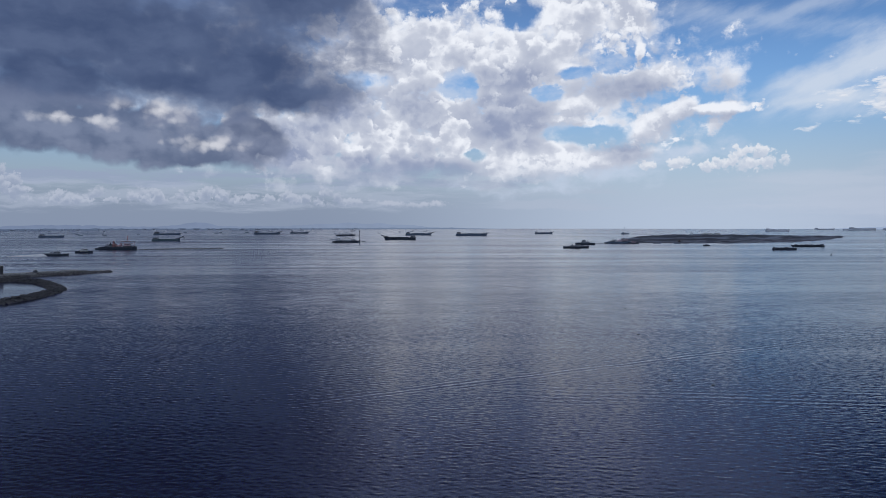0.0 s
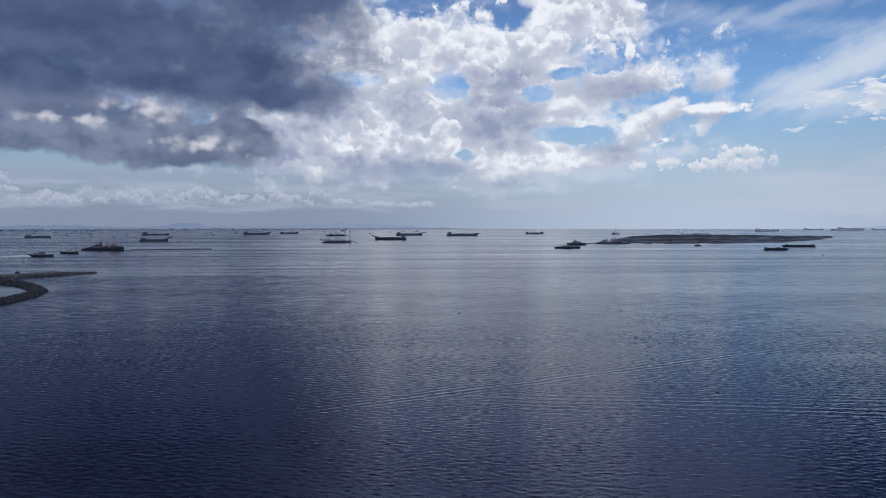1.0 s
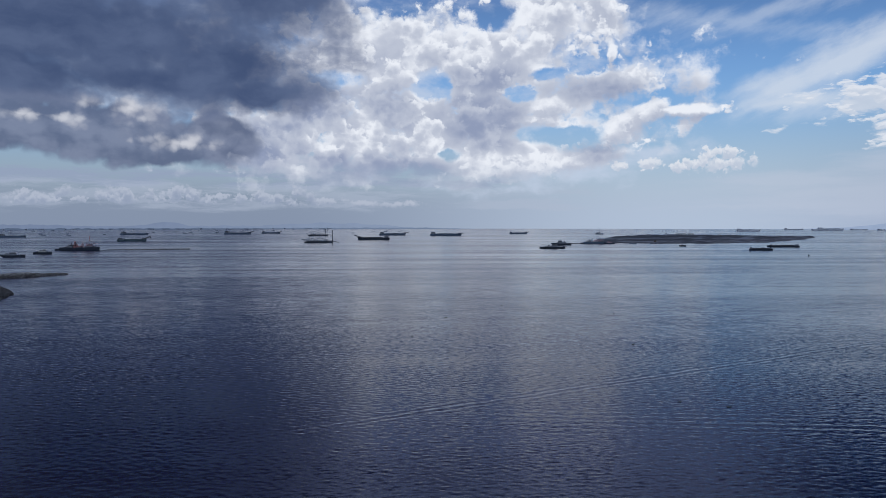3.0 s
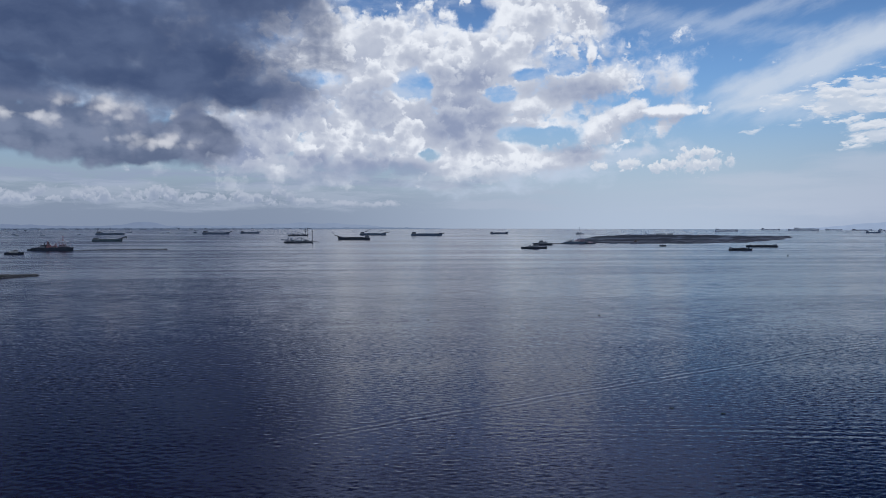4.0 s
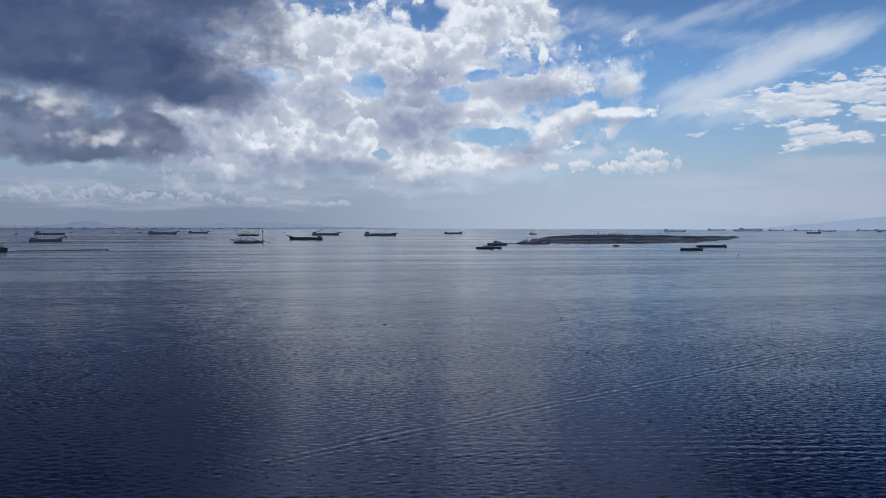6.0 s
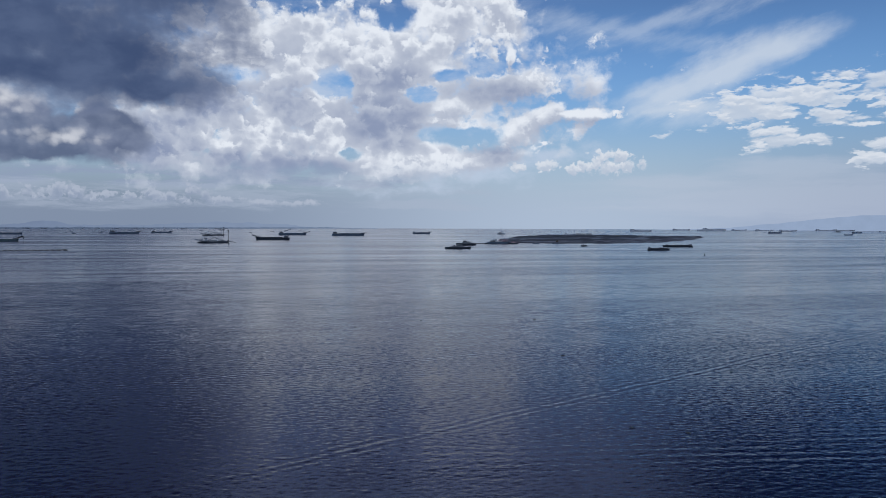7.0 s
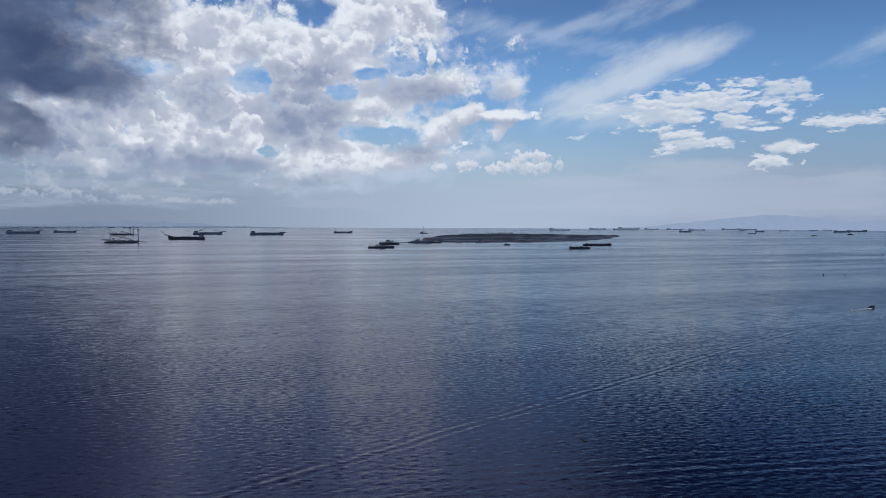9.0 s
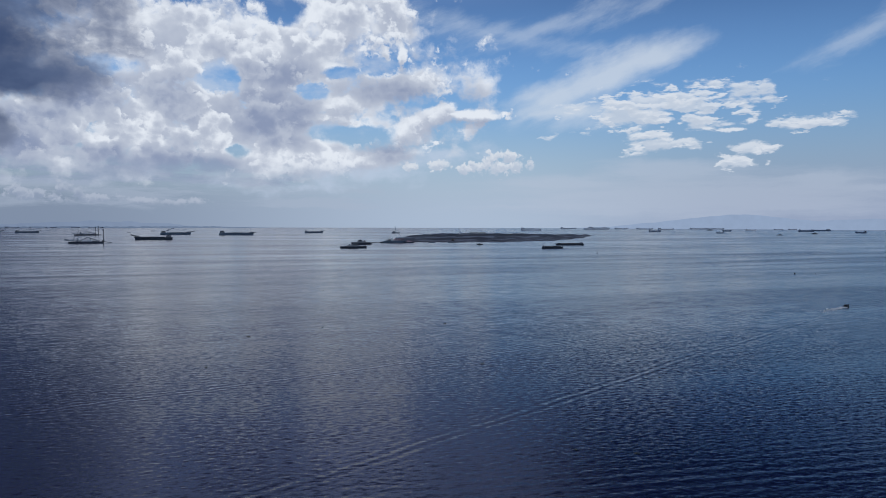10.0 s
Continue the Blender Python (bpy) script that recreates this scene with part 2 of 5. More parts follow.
LAYERS = ((0.0, 0.0, 0.17, -0.1, 0.8), (37.0, 11.0, 0.26, 0.1, 0.5), (71.0, 53.0, 0.42, 0.34, 0.4))
TONES = ((2.8, 3.2, 4.4), (5.1, 5.35, 6.05), (8.3, 8.35, 8.5))
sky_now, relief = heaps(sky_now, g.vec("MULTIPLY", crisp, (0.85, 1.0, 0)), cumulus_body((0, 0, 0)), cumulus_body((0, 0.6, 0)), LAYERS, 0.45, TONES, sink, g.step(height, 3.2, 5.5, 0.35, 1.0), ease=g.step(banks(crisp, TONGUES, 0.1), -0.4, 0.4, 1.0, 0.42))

# small separate clouds, drawn out flat
bits = g.math("MINIMUM", g.math("MULTIPLY", banks(crisp, RIGHT, 0.1), 0.9), 0.4)
bits_up = g.math("MINIMUM", g.math("MULTIPLY", banks(g.vec("ADD", crisp, (0, 0.4, 0)), RIGHT, 0.1), 0.9), 0.4)
sky_now, _ = heaps(sky_now, g.vec("MULTIPLY", fine, (0.4, 1.2, 0)), bits, bits_up, ((13.0, 0.0, 0.6, -0.1, 0.7), (43.0, 17.0, 1.1, 0.1, 0.5)), 0.25, ((4.6, 5.1, 6.0), (5.9, 6.3, 6.9), (7.5, 7.6, 7.8)), -0.05, 0.85, 0.7)

# grey under-cloud and the rain cloud
gloom = g.noise(g.vec("MULTIPLY", wide, (0.6, 1.2, 0)), 0.28, 6.0, 0.55)
shade = g.math("MULTIPLY_ADD", relief, 0.3, banks(fine, GREY, 0.4))
bright = g.step(g.math("MULTIPLY_ADD", relief, 1.6, banks(crisp, PATCHES, 0.1)), -0.3, 1.7)
grey = g.mix(g.step(g.math("MULTIPLY_ADD", relief, 0.25, gloom), 0.3, 0.75), (1.1, 1.38, 2.2), (1.95, 2.25, 3.15))
grey = g.mix(g.math("MULTIPLY", bright, 0.75), grey, (7.6, 7.4, 7.4))
sky_now = g.mix(g.math("MULTIPLY", g.step(shade, -0.25, 0.2), 0.95), sky_now, grey)
lid = g.math("MULTIPLY_ADD", relief, 0.16, g.math("MULTIPLY_ADD", g.math("SUBTRACT", gloom, 0.5), 1.3, banks(wide, DARK, 0.5)))
lid = g.math("SUBTRACT", lid, g.math("MULTIPLY", bright, 0.35))
sky_now = g.mix(g.math("MULTIPLY", g.step(lid, -0.45, 0.1), 0.6), sky_now, (2.0, 2.3, 3.3))
sky_now = g.mix(g.step(lid, -0.4, 0.62), sky_now, g.mix(g.step(gloom, 0.3, 0.75), (0.56, 0.83, 1.64), (0.98, 1.32, 2.26)))

# rain cloud carried on above the view, unseen, darkening what the water mirrors
high = g.step(banks(flat, DARK_HIGH, 0.4), 0.0, 0.58)
high = g.math("MULTIPLY", high, g.step(height, 14.0, 24.0))
sky_now = g.mix(high, sky_now, g.mix(g.step(g.noise(flat, 0.16, 5.0, 0.6), 0.35, 0.65), (0.4, 0.45, 0.75), (0.95, 1.02, 1.6)))

back = g.node("ShaderNodeBackground", (sky_now, 0.1))
g.node("ShaderNodeOutputWorld", (back.outputs[0],))

# sun veiled by cloud
sun = new("sun", bpy.data.lights.new("sun", "SUN"))
sun.data.energy, sun.data.angle, sun.data.color = 0.3, radians(10), (1.0, 0.985, 0.97)
sun.matrix_world = look((math.sin(radians(SUN_AZ)) * 60, math.cos(radians(SUN_AZ)) * 60, math.tan(radians(SUN_EL)) * 60), (0, 0, 0))


# ---- materials ----
def material(name, color, rough=0.6, metal=0.0, vary=0.25, scale=0.6, bump=0.0):
    """Weathered surface: colour with stains at two sizes and a little relief."""
    m = bpy.data.materials.new(name)
    m.use_nodes = True
    t = Graph(m.node_tree)
    shader = m.node_tree.nodes["Principled BSDF"]
    place = t.node("ShaderNodeTexCoord").outputs["Object"]
    coarse = t.noise(place, scale, 3.0, 0.5, "3D")
    grain = t.noise(place, scale * 9, 4.0, 0.6, "3D")
    spots = t.math("MULTIPLY_ADD", coarse, 0.65, t.math("MULTIPLY", grain, 0.35))
    low = tuple(c * (1 - vary) for c in color)
    high = tuple(min(1.0, c * (1 + vary)) for c in color)
    m.node_tree.links.new(t.mix(t.step(spots, 0.3, 0.7), low, high), shader.inputs["Base Color"])
    m.node_tree.links.new(t.step(spots, 0.2, 0.8, rough * 0.85, min(1.0, rough * 1.15)), shader.inputs["Roughness"])
    shader.inputs["Metallic"].default_value = metal
    if bump:
        b = t.node("ShaderNodeBump", {"Height": grain, "Strength": bump, "Distance": 0.2})
        m.node_tree.links.new(b.outputs[0], shader.inputs["Normal"])
    return m


def water_material():
    m = bpy.data.materials.new("sea_water")
    m.use_nodes = True
    t = Graph(m.node_tree)
    shader = m.node_tree.nodes["Principled BSDF"]
    place = t.node("ShaderNodeNewGeometry").outputs["Position"]
    slick = t.noise(t.vec("MULTIPLY", place, (0.0016, 0.014, 0)), 1.0, 6.0, 0.6)
    calm = t.step(slick, 0.4, 0.62)
    lanes = t.step(t.noise(t.vec("MULTIPLY", place, (0.004, 0.055, 0)), 1.0, 5.0, 0.65), 0.35, 0.65, 1.15, 0.85)
    streaks = t.step(t.noise(t.vec("MULTIPLY", place, (0.0011, 0.017, 0)), 1.0, 7.0, 0.68), 0.4, 0.62, 1.5, 0.55)
    streaks = t.math("MULTIPLY_ADD", t.math("SUBTRACT", streaks, 1.0), t.step(t.vec("LENGTH", place), 330, 700), 1.0)
    basin = t.vec("LENGTH", t.vec("MULTIPLY", t.vec("SUBTRACT", place, (-268, 428, 0)), (1 / 64, 1 / 64, 0)))
    shelter = t.step(basin, 0.85, 1.15, 0.12, 1.0)
    tint = t.noise(place, 0.012, 3.0, 0.5)
    m.node_tree.links.new(t.mix(tint, (0.005, 0.0055, 0.029), (0.009, 0.0102, 0.050)), shader.inputs["Base Color"])
    shader.inputs["IOR"].default_value = 1.333
    east = t.step(t.node("ShaderNodeSeparateXYZ", (place,)).outputs[0], 90, 400, 0.0, 0.07)
    east = t.math("MULTIPLY", east, t.step(t.vec("LENGTH", place), 400, 1300, 1.0, 0.0))
    m.node_tree.links.new(t.math("ADD", t.step(calm, 0, 1, 0.14, 0.09), east), shader.inputs["Roughness"])
    turned = t.node("ShaderNodeMapping", (place,), vector_type="TEXTURE")
    turned.inputs["Rotation"].default_value = (0, 0, radians(-9))
    turned.inputs["Scale"].default_value = (3.0, 1.0, 1.0)
    # slopes of wind chop and ripples, as tilts of the surface
    up = t.node("ShaderNodeNewGeometry").outputs["Normal"]
    chop = t.noise(turned.outputs[0], 2.3, 3.0, 0.6, "2D", out="Color")
    ripple = t.noise(turned.outputs[0], 5.0, 3.0, 0.6, "2D", out="Color")
    tilt = t.vec("ADD", t.vec("MULTIPLY", t.vec("SUBTRACT", chop, (0.5, 0.585, 0.5)), (0.13, 0.175, 0)), t.vec("MULTIPLY", t.vec("SUBTRACT", ripple, (0.5, 0.585, 0.5)), (0.12, 0.15, 0)))
    # short steep fronts on the near side, gentle backs
    offing = t.vec("DISTANCE", place, (0, 40, 0))
    crests = t.node("ShaderNodeMapping", (place,), vector_type="TEXTURE")
    crests.inputs["Rotation"].default_value = (0, 0, radians(-9))
    crests.inputs["Scale"].default_value = (3.4, 1.0, 1.0)
    fronts = t.noise(crests.outputs[0], 1.6, 3.0, 0.6)
    steep_face = t.math("MULTIPLY_ADD", t.step(fronts, 0.54, 0.72), -0.08, t.math("MULTIPLY", t.math("SUBTRACT", 0.5, fronts), 0.17))
    steep_face = t.math("MULTIPLY", steep_face, t.math("MULTIPLY", t.step(offing, 180, 420, 1.0, 0.2), t.step(offing, 70, 170, 0.75, 1.0)))
    rows = t.math("SUBTRACT", t.noise(t.vec("MULTIPLY", place, (0.085, 0.5, 0)), 1.0, 4.0, 0.6), 0.5)
    rows = t.math("MULTIPLY", rows, t.math("MULTIPLY", t.step(offing, 150, 320, 0.0, 0.16), t.step(offing, 700, 1600, 1.0, 0.3)))
    steep_face = t.math("ADD", steep_face, rows)
    tilt = t.vec("ADD", tilt, t.node("ShaderNodeCombineXYZ", (0.0, steep_face, 0.0)).outputs[0])
    wind = t.node("ShaderNodeVectorMath", (tilt,), operation="SCALE")
    gusts = t.step(t.noise(place, 0.035, 4.0, 0.6), 0.3, 0.7, 0.9, 1.15)
    gusts = t.math("MULTIPLY", gusts, t.step(t.node("ShaderNodeSeparateXYZ", (place,)).outputs[0], 130, 900, 1.0, 1.75))
    gusts = t.math("MULTIPLY", gusts, t.step(t.node("ShaderNodeSeparateXYZ", (place,)).outputs[0], -500, -90, 1.55, 1.0))
    gusts = t.math("MULTIPLY", gusts, t.step(t.vec("LENGTH", place), 110, 600, 1.0, 1.25))
    m.node_tree.links.new(t.math("MULTIPLY", t.math("MULTIPLY", t.math("MULTIPLY", t.math("MULTIPLY", t.step(calm, 0, 1, 1.08, 0.8), lanes), streaks), gusts), shelter), wind.inputs["Scale"])
    ridges = wind.outputs[0]
    # the two arms of the motor boat's wake and an older swell: start, end, gap between ridges, steepness, half widths
    for (ax, ay), (bx, by), gap, steep, slim, broad in (((300, 306), (-60, 228), 2.3, 0.06, 1.4, 2.8), ((285, 296), (-50, 143.5), 2.6, 0.068, 1.8, 4.0), ((175, 138), (10, 166), 3.3, 0.04, 9.0, 9.0)):
        size = math.hypot(bx - ax, by - ay)
        ux, uy = (bx - ax) / size, (by - ay) / size
        off = t.vec("SUBTRACT", place, (ax, ay, 0))
        along, across = t.vec("DOT_PRODUCT", off, (ux, uy, 0)), t.vec("DOT_PRODUCT", off, (-uy, ux, 0))
        across = t.math("MULTIPLY_ADD", t.math("SUBTRACT", t.noise(place, 0.04, 2.0, 0.5), 0.5), 2.5, across)
        spread = t.step(along, 0, size, slim, broad, "LINEAR")
        band = t.math("POWER", 2.718, t.math("MULTIPLY", t.math("POWER", t.math("DIVIDE", across, spread), 2.0), -1.0))
        band = t.math("MULTIPLY", band, t.math("MULTIPLY", t.step(along, 0, 30), t.step(along, size * 0.85, size, 1.0, 0.0)))
        wave = t.math("MULTIPLY", t.math("SINE", t.math("MULTIPLY", across, 2 * math.pi / gap)), t.math("MULTIPLY", band, steep))
        push = t.node("ShaderNodeVectorMath", ((-uy, ux, 0),), operation="SCALE")
        m.node_tree.links.new(wave, push.inputs["Scale"])
        ridges = t.vec("ADD", ridges, push.outputs[0])
    slope = t.vec("NORMALIZE", t.vec("ADD", up, ridges))
    m.node_tree.links.new(slope, shader.inputs["Normal"])
    return m


# ---- the sea: one sheet with waves near the camera ----
def sea_sheet():
    rng = np.random.default_rng(7)
    columns = np.radians(np.linspace(-48, 60, 1000))
    radii = np.concatenate([np.geomspace(60, 480, 720, endpoint=False), np.geomspace(480, 4900, 170)])
    a, r = np.meshgrid(columns, radii)
    x, y = r * np.sin(a), r * np.cos(a)
    spacing = r * (columns[1] - columns[0])
    z = np.zeros_like(x)
    for k in range(64):
        if k < 22:  # the wind sea, in long crests
            length, heading, steep = rng.uniform(1.3, 2.9), radians(80 + rng.normal(0, 20)), 0.0017
        else:  # short chop
            length, heading, steep = 0.8 * 2.4 ** rng.random(), radians(78 + rng.normal(0, 36)), 0.0013
        keep = np.clip((length / spacing - 2.0) / 1.6, 0, 1)
        drift = np.sin(x * 0.021 + 3 * k) * np.sin(y * 0.033 - 2 * k) * 0.6 + 0.7
        z += steep * length * keep * drift * np.sin((x * math.cos(heading) + y * math.sin(heading)) * 2 * math.pi / length + rng.random() * 6.28)
    z *= np.clip((4300 - r) / 900, 0, 1) * np.clip((r - 60) / 4, 0, 1)
    rows, cols = x.shape
    verts = np.stack([x, y, z], -1).reshape(-1, 3)
    i = np.arange(rows * cols).reshape(rows, cols)
    faces = np.stack([i[:-1, :-1], i[:-1, 1:], i[1:, 1:], i[1:, :-1]], -1).reshape(-1, 4)
    # the rest of the disc, flat
    far, near_rim = i[-1], i[0]
    rest = np.radians(np.linspace(60, 312, 90))
    outer = np.stack([4900 * np.sin(rest), 4900 * np.cos(rest), 0 * rest], -1)[1:-1]
    inner = np.stack([60 * np.sin(rest), 60 * np.cos(rest), 0 * rest], -1)[1:-1]
    base = len(verts)
    verts = np.concatenate([verts, outer, inner, [[0, 0, 0]]])
    ring_out = [int(far[-1]), *range(base, base + len(outer)), int(far[0])]
    ring_in = [int(near_rim[-1]), *range(base + len(outer), base + 2 * len(outer)), int(near_rim[0])]
    extra = [(ring_in[k], ring_out[k], ring_out[k + 1], ring_in[k + 1]) for k in range(len(ring_out) - 1)]
    middle = len(verts) - 1
    hub = [int(v) for v in near_rim] + ring_in[1:]
    tris = [(middle, hub[k + 1], hub[k]) for k in range(len(hub) - 1)]
    me = bpy.data.meshes.new("water")
    verts[:, 1] += 35
    me.from_pydata(verts.tolist(), [], [tuple(f) for f in faces.tolist()] + [f[::-1] for f in extra] + tris)
    me.polygons.foreach_set("use_smooth", [True] * len(me.polygons))
    me.materials.append(water_material())
    me.update()
    return tagged(new("water", me), "dark blue bay water with short wind waves", "water", kind="structure")


sea_sheet()


# ---- paints and surfaces ----
# black and slate hull paint, both lifted a little to blue-grey for haze
BLACK_HULL = material("black_hull_paint", (0.035, 0.048, 0.070), 0.55, vary=0.35, scale=0.25)
GREEN_HULL = material("sea_green_hull_paint", (0.075, 0.12, 0.145), 0.5, vary=0.3, scale=0.25)
GREY_HULL = material("slate_hull_paint", (0.105, 0.155, 0.225), 0.5, vary=0.25, scale=0.2)
# slate paint with the distance haze mixed into its colour
HAZED_SLATE = material("hazed_slate_blue_hull_paint", (0.14, 0.20, 0.30), 0.55, vary=0.2, scale=0.15)
# hull colour brightened to carry the haze in front of these ships
HAZED_PALE = material("hazed_pale_hull_paint", (0.74, 0.79, 0.86), 0.55, vary=0.15, scale=0.1)
RUST = material("rusty_red_paint", (0.36, 0.165, 0.17), 0.6, vary=0.4, scale=0.3)
RED_WHITE = material("pink_faded_paint", (0.66, 0.44, 0.48), 0.5, vary=0.2, scale=0.5)
CREAM = material("off_white_deckhouse_paint", (0.55, 0.55, 0.53), 0.5, vary=0.15, scale=0.5)
GREY_HOUSE = material("grey_deckhouse_paint", (0.20, 0.22, 0.25), 0.5, vary=0.2, scale=0.4)
PALE_HOUSE = material("pale_grey_deckhouse_paint", (0.68, 0.72, 0.78), 0.5, vary=0.12, scale=0.3)
STEEL = material("dark_painted_steel", (0.085, 0.092, 0.11), 0.5, 0.3, vary=0.3, scale=0.8)
GLASS = material("dark_window_band", (0.012, 0.015, 0.020), 0.15, vary=0.1)
SAND = material("wet_dredged_sand", (0.145, 0.130, 0.115), 0.95, vary=0.3, scale=0.05, bump=0.5)
DARK_SAND = material("dark_wet_sand", (0.070, 0.066, 0.064), 0.9, vary=0.35, scale=0.03, bump=0.5)
CARGO_SAND = material("heaped_sand_cargo", (0.12, 0.11, 0.10), 0.95, vary=0.25, scale=0.2, bump=0.6)
ROCK = material("grey_breakwater_rock", (0.088, 0.087, 0.092), 0.85, vary=0.65, scale=0.35, bump=0.7)
PALE_ROCK = material("sun_bleached_rock", (0.19, 0.185, 0.185), 0.9, vary=0.7, scale=0.35, bump=0.7)
WET_ROCK = material("wet_core_stone", (0.045, 0.045, 0.048), 0.6, vary=0.4, scale=0.4, bump=0.6)
CONCRETE = material("weathered_concrete", (0.33, 0.325, 0.315), 0.85, vary=0.3, scale=0.15, bump=0.3)
FOAM = material("sea_foam", (0.92, 0.93, 0.94), 0.8, vary=0.15, scale=1.5, bump=0.4)
WEED = material("floating_weed", (0.020, 0.024, 0.018), 0.8, vary=0.5, scale=1.0, bump=0.5)
ORANGE = material("faded_orange_plastic", (0.15, 0.09, 0.05), 0.5, vary=0.2)
# wall colour made pale and bluish for the haze over the far shore
HAZED_WALL = material("hazed_wall_render", (0.46, 0.52, 0.62), 0.8, vary=0.25, scale=0.05)
RUBBER = material("black_rubber", (0.02, 0.02, 0.02), 0.8, vary=0.3)


# ---- shapes ----
def part(name, bm, mat, parent=None, label=""):
    me = bpy.data.meshes.new(name)
    bmesh.ops.recalc_face_normals(bm, faces=bm.faces[:])
    bm.to_mesh(me)
    bm.free()
    me.materials.append(mat)
    ob = new(name, me)
    if parent is not None:
        ob.parent = parent
    return tagged(ob, label)


def box(x0, x1, y0, y1, z0, z1, bevel=0.0, slope=0.0):
    """A block; slope draws the top in at both ends."""
    bm = bmesh.new()
    bmesh.ops.create_cube(bm, size=1)
    for v in bm.verts:
        up = v.co.z > 0
        v.co = Vector((x0 if v.co.x < 0 else x1, y0 if v.co.y < 0 else y1, z1 if up else z0))
        if up and slope:
            v.co.x += slope if v.co.x == x0 else -slope
    if bevel:
        bmesh.ops.bevel(bm, geom=bm.edges[:], offset=bevel, segments=1, affect="EDGES")
    return bm


def tube(a, b, r0, r1=None, sides=8, bm=None):
    """A round bar from a to b."""
    bm = bm or bmesh.new()
    a, b = Vector(a), Vector(b)
    turn = (b - a).to_track_quat("Z", "Y").to_matrix()
    rings = []
    for p, r in ((a, r0), (b, r0 if r1 is None else r1)):
        rings.append([bm.verts.new(p + turn @ Vector((math.cos(k * 2 * math.pi / sides) * r, math.sin(k * 2 * math.pi / sides) * r, 0))) for k in range(sides)])
    for k in range(sides):
        bm.faces.new((rings[0][k], rings[0][(k + 1) % sides], rings[1][(k + 1) % sides], rings[1][k]))
    bm.faces.new(rings[0][::-1])
    bm.faces.new(rings[1])
    return bm


def truss(a, b, size, r, bays):
    """A lattice boom of square section."""
    bm = bmesh.new()
    a, b = Vector(a), Vector(b)
    turn = (b - a).to_track_quat("Z", "Y").to_matrix()
    corners = [turn @ Vector((sx * size / 2, sy * size / 2, 0)) for sx, sy in ((-1, -1), (1, -1), (1, 1), (-1, 1))]
    for c in corners:
        tube(a + c, b + c * 0.6, r, sides=5, bm=bm)
    for k in range(bays):
        p, q = a.lerp(b, k / bays), a.lerp(b, (k + 1) / bays)
        for i in range(4):
            tube(p + corners[i], q + corners[(i + 1) % 4], r * 0.6, sides=4, bm=bm)
    return bm


def hull_shape(length, beam, deck, bow=0.2, stern=0.9, sheer=0.9, rake=0.35, bulwark=0.8, fore=0.0):
    """A ship's hull with its bow towards +x, open deck inside a bulwark; fore lifts a forecastle."""
    bm = bmesh.new()
    rows = []
    steps = [0, 0.04, 0.1, 0.25, 0.45, 0.65, 0.8, 0.86, 0.9, 0.94, 0.97, 1.0]
    for s in steps:
        x = (s - 0.5) * length
        full = stern + (1 - stern) * min(1, s / 0.12)
        if s > 1 - bow:
            full *= max(0.03, 1 - ((s - 1 + bow) / bow) ** 2.2)
        half = beam / 2 * full
        top = deck + sheer * max(0, s - 0.6) ** 2 / 0.16 + sheer * 0.3 * max(0, 0.2 - s) / 0.2 + (fore if s > 0.85 else 0)
        lean = rake * top * max(0, (s - 0.8) / 0.2)
        tuck = -0.25 * top * max(0, 1 - s / 0.06)
        line = [(x - tuck, half * 0.55, -1.6), (x, half * 0.93, -0.4), (x + lean * 0.45, half, top * 0.5), (x + lean, half * 1.03 + 0.05, top + bulwark), (x + lean, max(0.02, half * 1.03 - 0.25), top + bulwark), (x + lean, max(0.01, half * 1.03 - 0.3), top)]
        rows.append([bm.verts.new((px, -py, pz)) for px, py, pz in line] + [bm.verts.new((px, py, pz)) for px, py, pz in line[::-1]])
    for r0, r1 in zip(rows, rows[1:]):
        for k in range(len(r0) - 1):
            bm.faces.new((r0[k], r1[k], r1[k + 1], r0[k + 1]))
        bm.faces.new((r0[-1], r1[-1], r1[0], r0[0]))
    bm.faces.new(rows[0])
    bm.faces.new(rows[-1][::-1])
    return bm


def heap(x0, x1, half, z0, tall, seed):
    """A long heap of loose cargo with an uneven crest."""
    bm = bmesh.new()
    rng = random.Random(seed)
    rows = []
    for i in range(13):
        s = i / 12
        x = x0 + (x1 - x0) * s
        crest = tall * (0.35 + 0.65 * math.sin(math.pi * s) ** 0.6) * rng.uniform(0.7, 1.1)
        rows.append([bm.verts.new((x, y * half, z0 + crest * max(0, 1 - abs(y) ** 1.5))) for y in (-1, -0.6, -0.2, 0.2, 0.6, 1)])
    for r0, r1 in zip(rows, rows[1:]):
        for k in range(5):
            bm.faces.new((r0[k], r1[k], r1[k + 1], r0[k + 1]))
    return bm


def coaming(x0, x1, half, z0, z1, thick=0.4):
    """The upright rim of an open hold."""
    bm = bmesh.new()
    ring = []
    for z in (z0, z1):
        for inset in (0, thick):
            ring.append([bm.verts.new(p) for p in ((x0 + inset, -half + inset, z), (x1 - inset, -half + inset, z), (x1 - inset, half - inset, z), (x0 + inset, half - inset, z))])
    for k in range(4):
        n = (k + 1) % 4
        bm.faces.new((ring[0][k], ring[0][n], ring[2][n], ring[2][k]))
        bm.faces.new((ring[1][k], ring[1][n], ring[3][n], ring[3][k]))
        bm.faces.new((ring[2][k], ring[2][n], ring[3][n], ring[3][k]))
    return bm


def railing(x0, x1, y, z, tall=1.1, posts=8):
    bm = bmesh.new()
    for k in range(posts + 1):
        x = x0 + (x1 - x0) * k / posts
        tube((x, y, z), (x, y, z + tall), 0.05, sides=4, bm=bm)
    for h in (0.5, 1.0):
        tube((x0, y, z + tall * h), (x1, y, z + tall * h), 0.05, sides=4, bm=bm)
    return bm


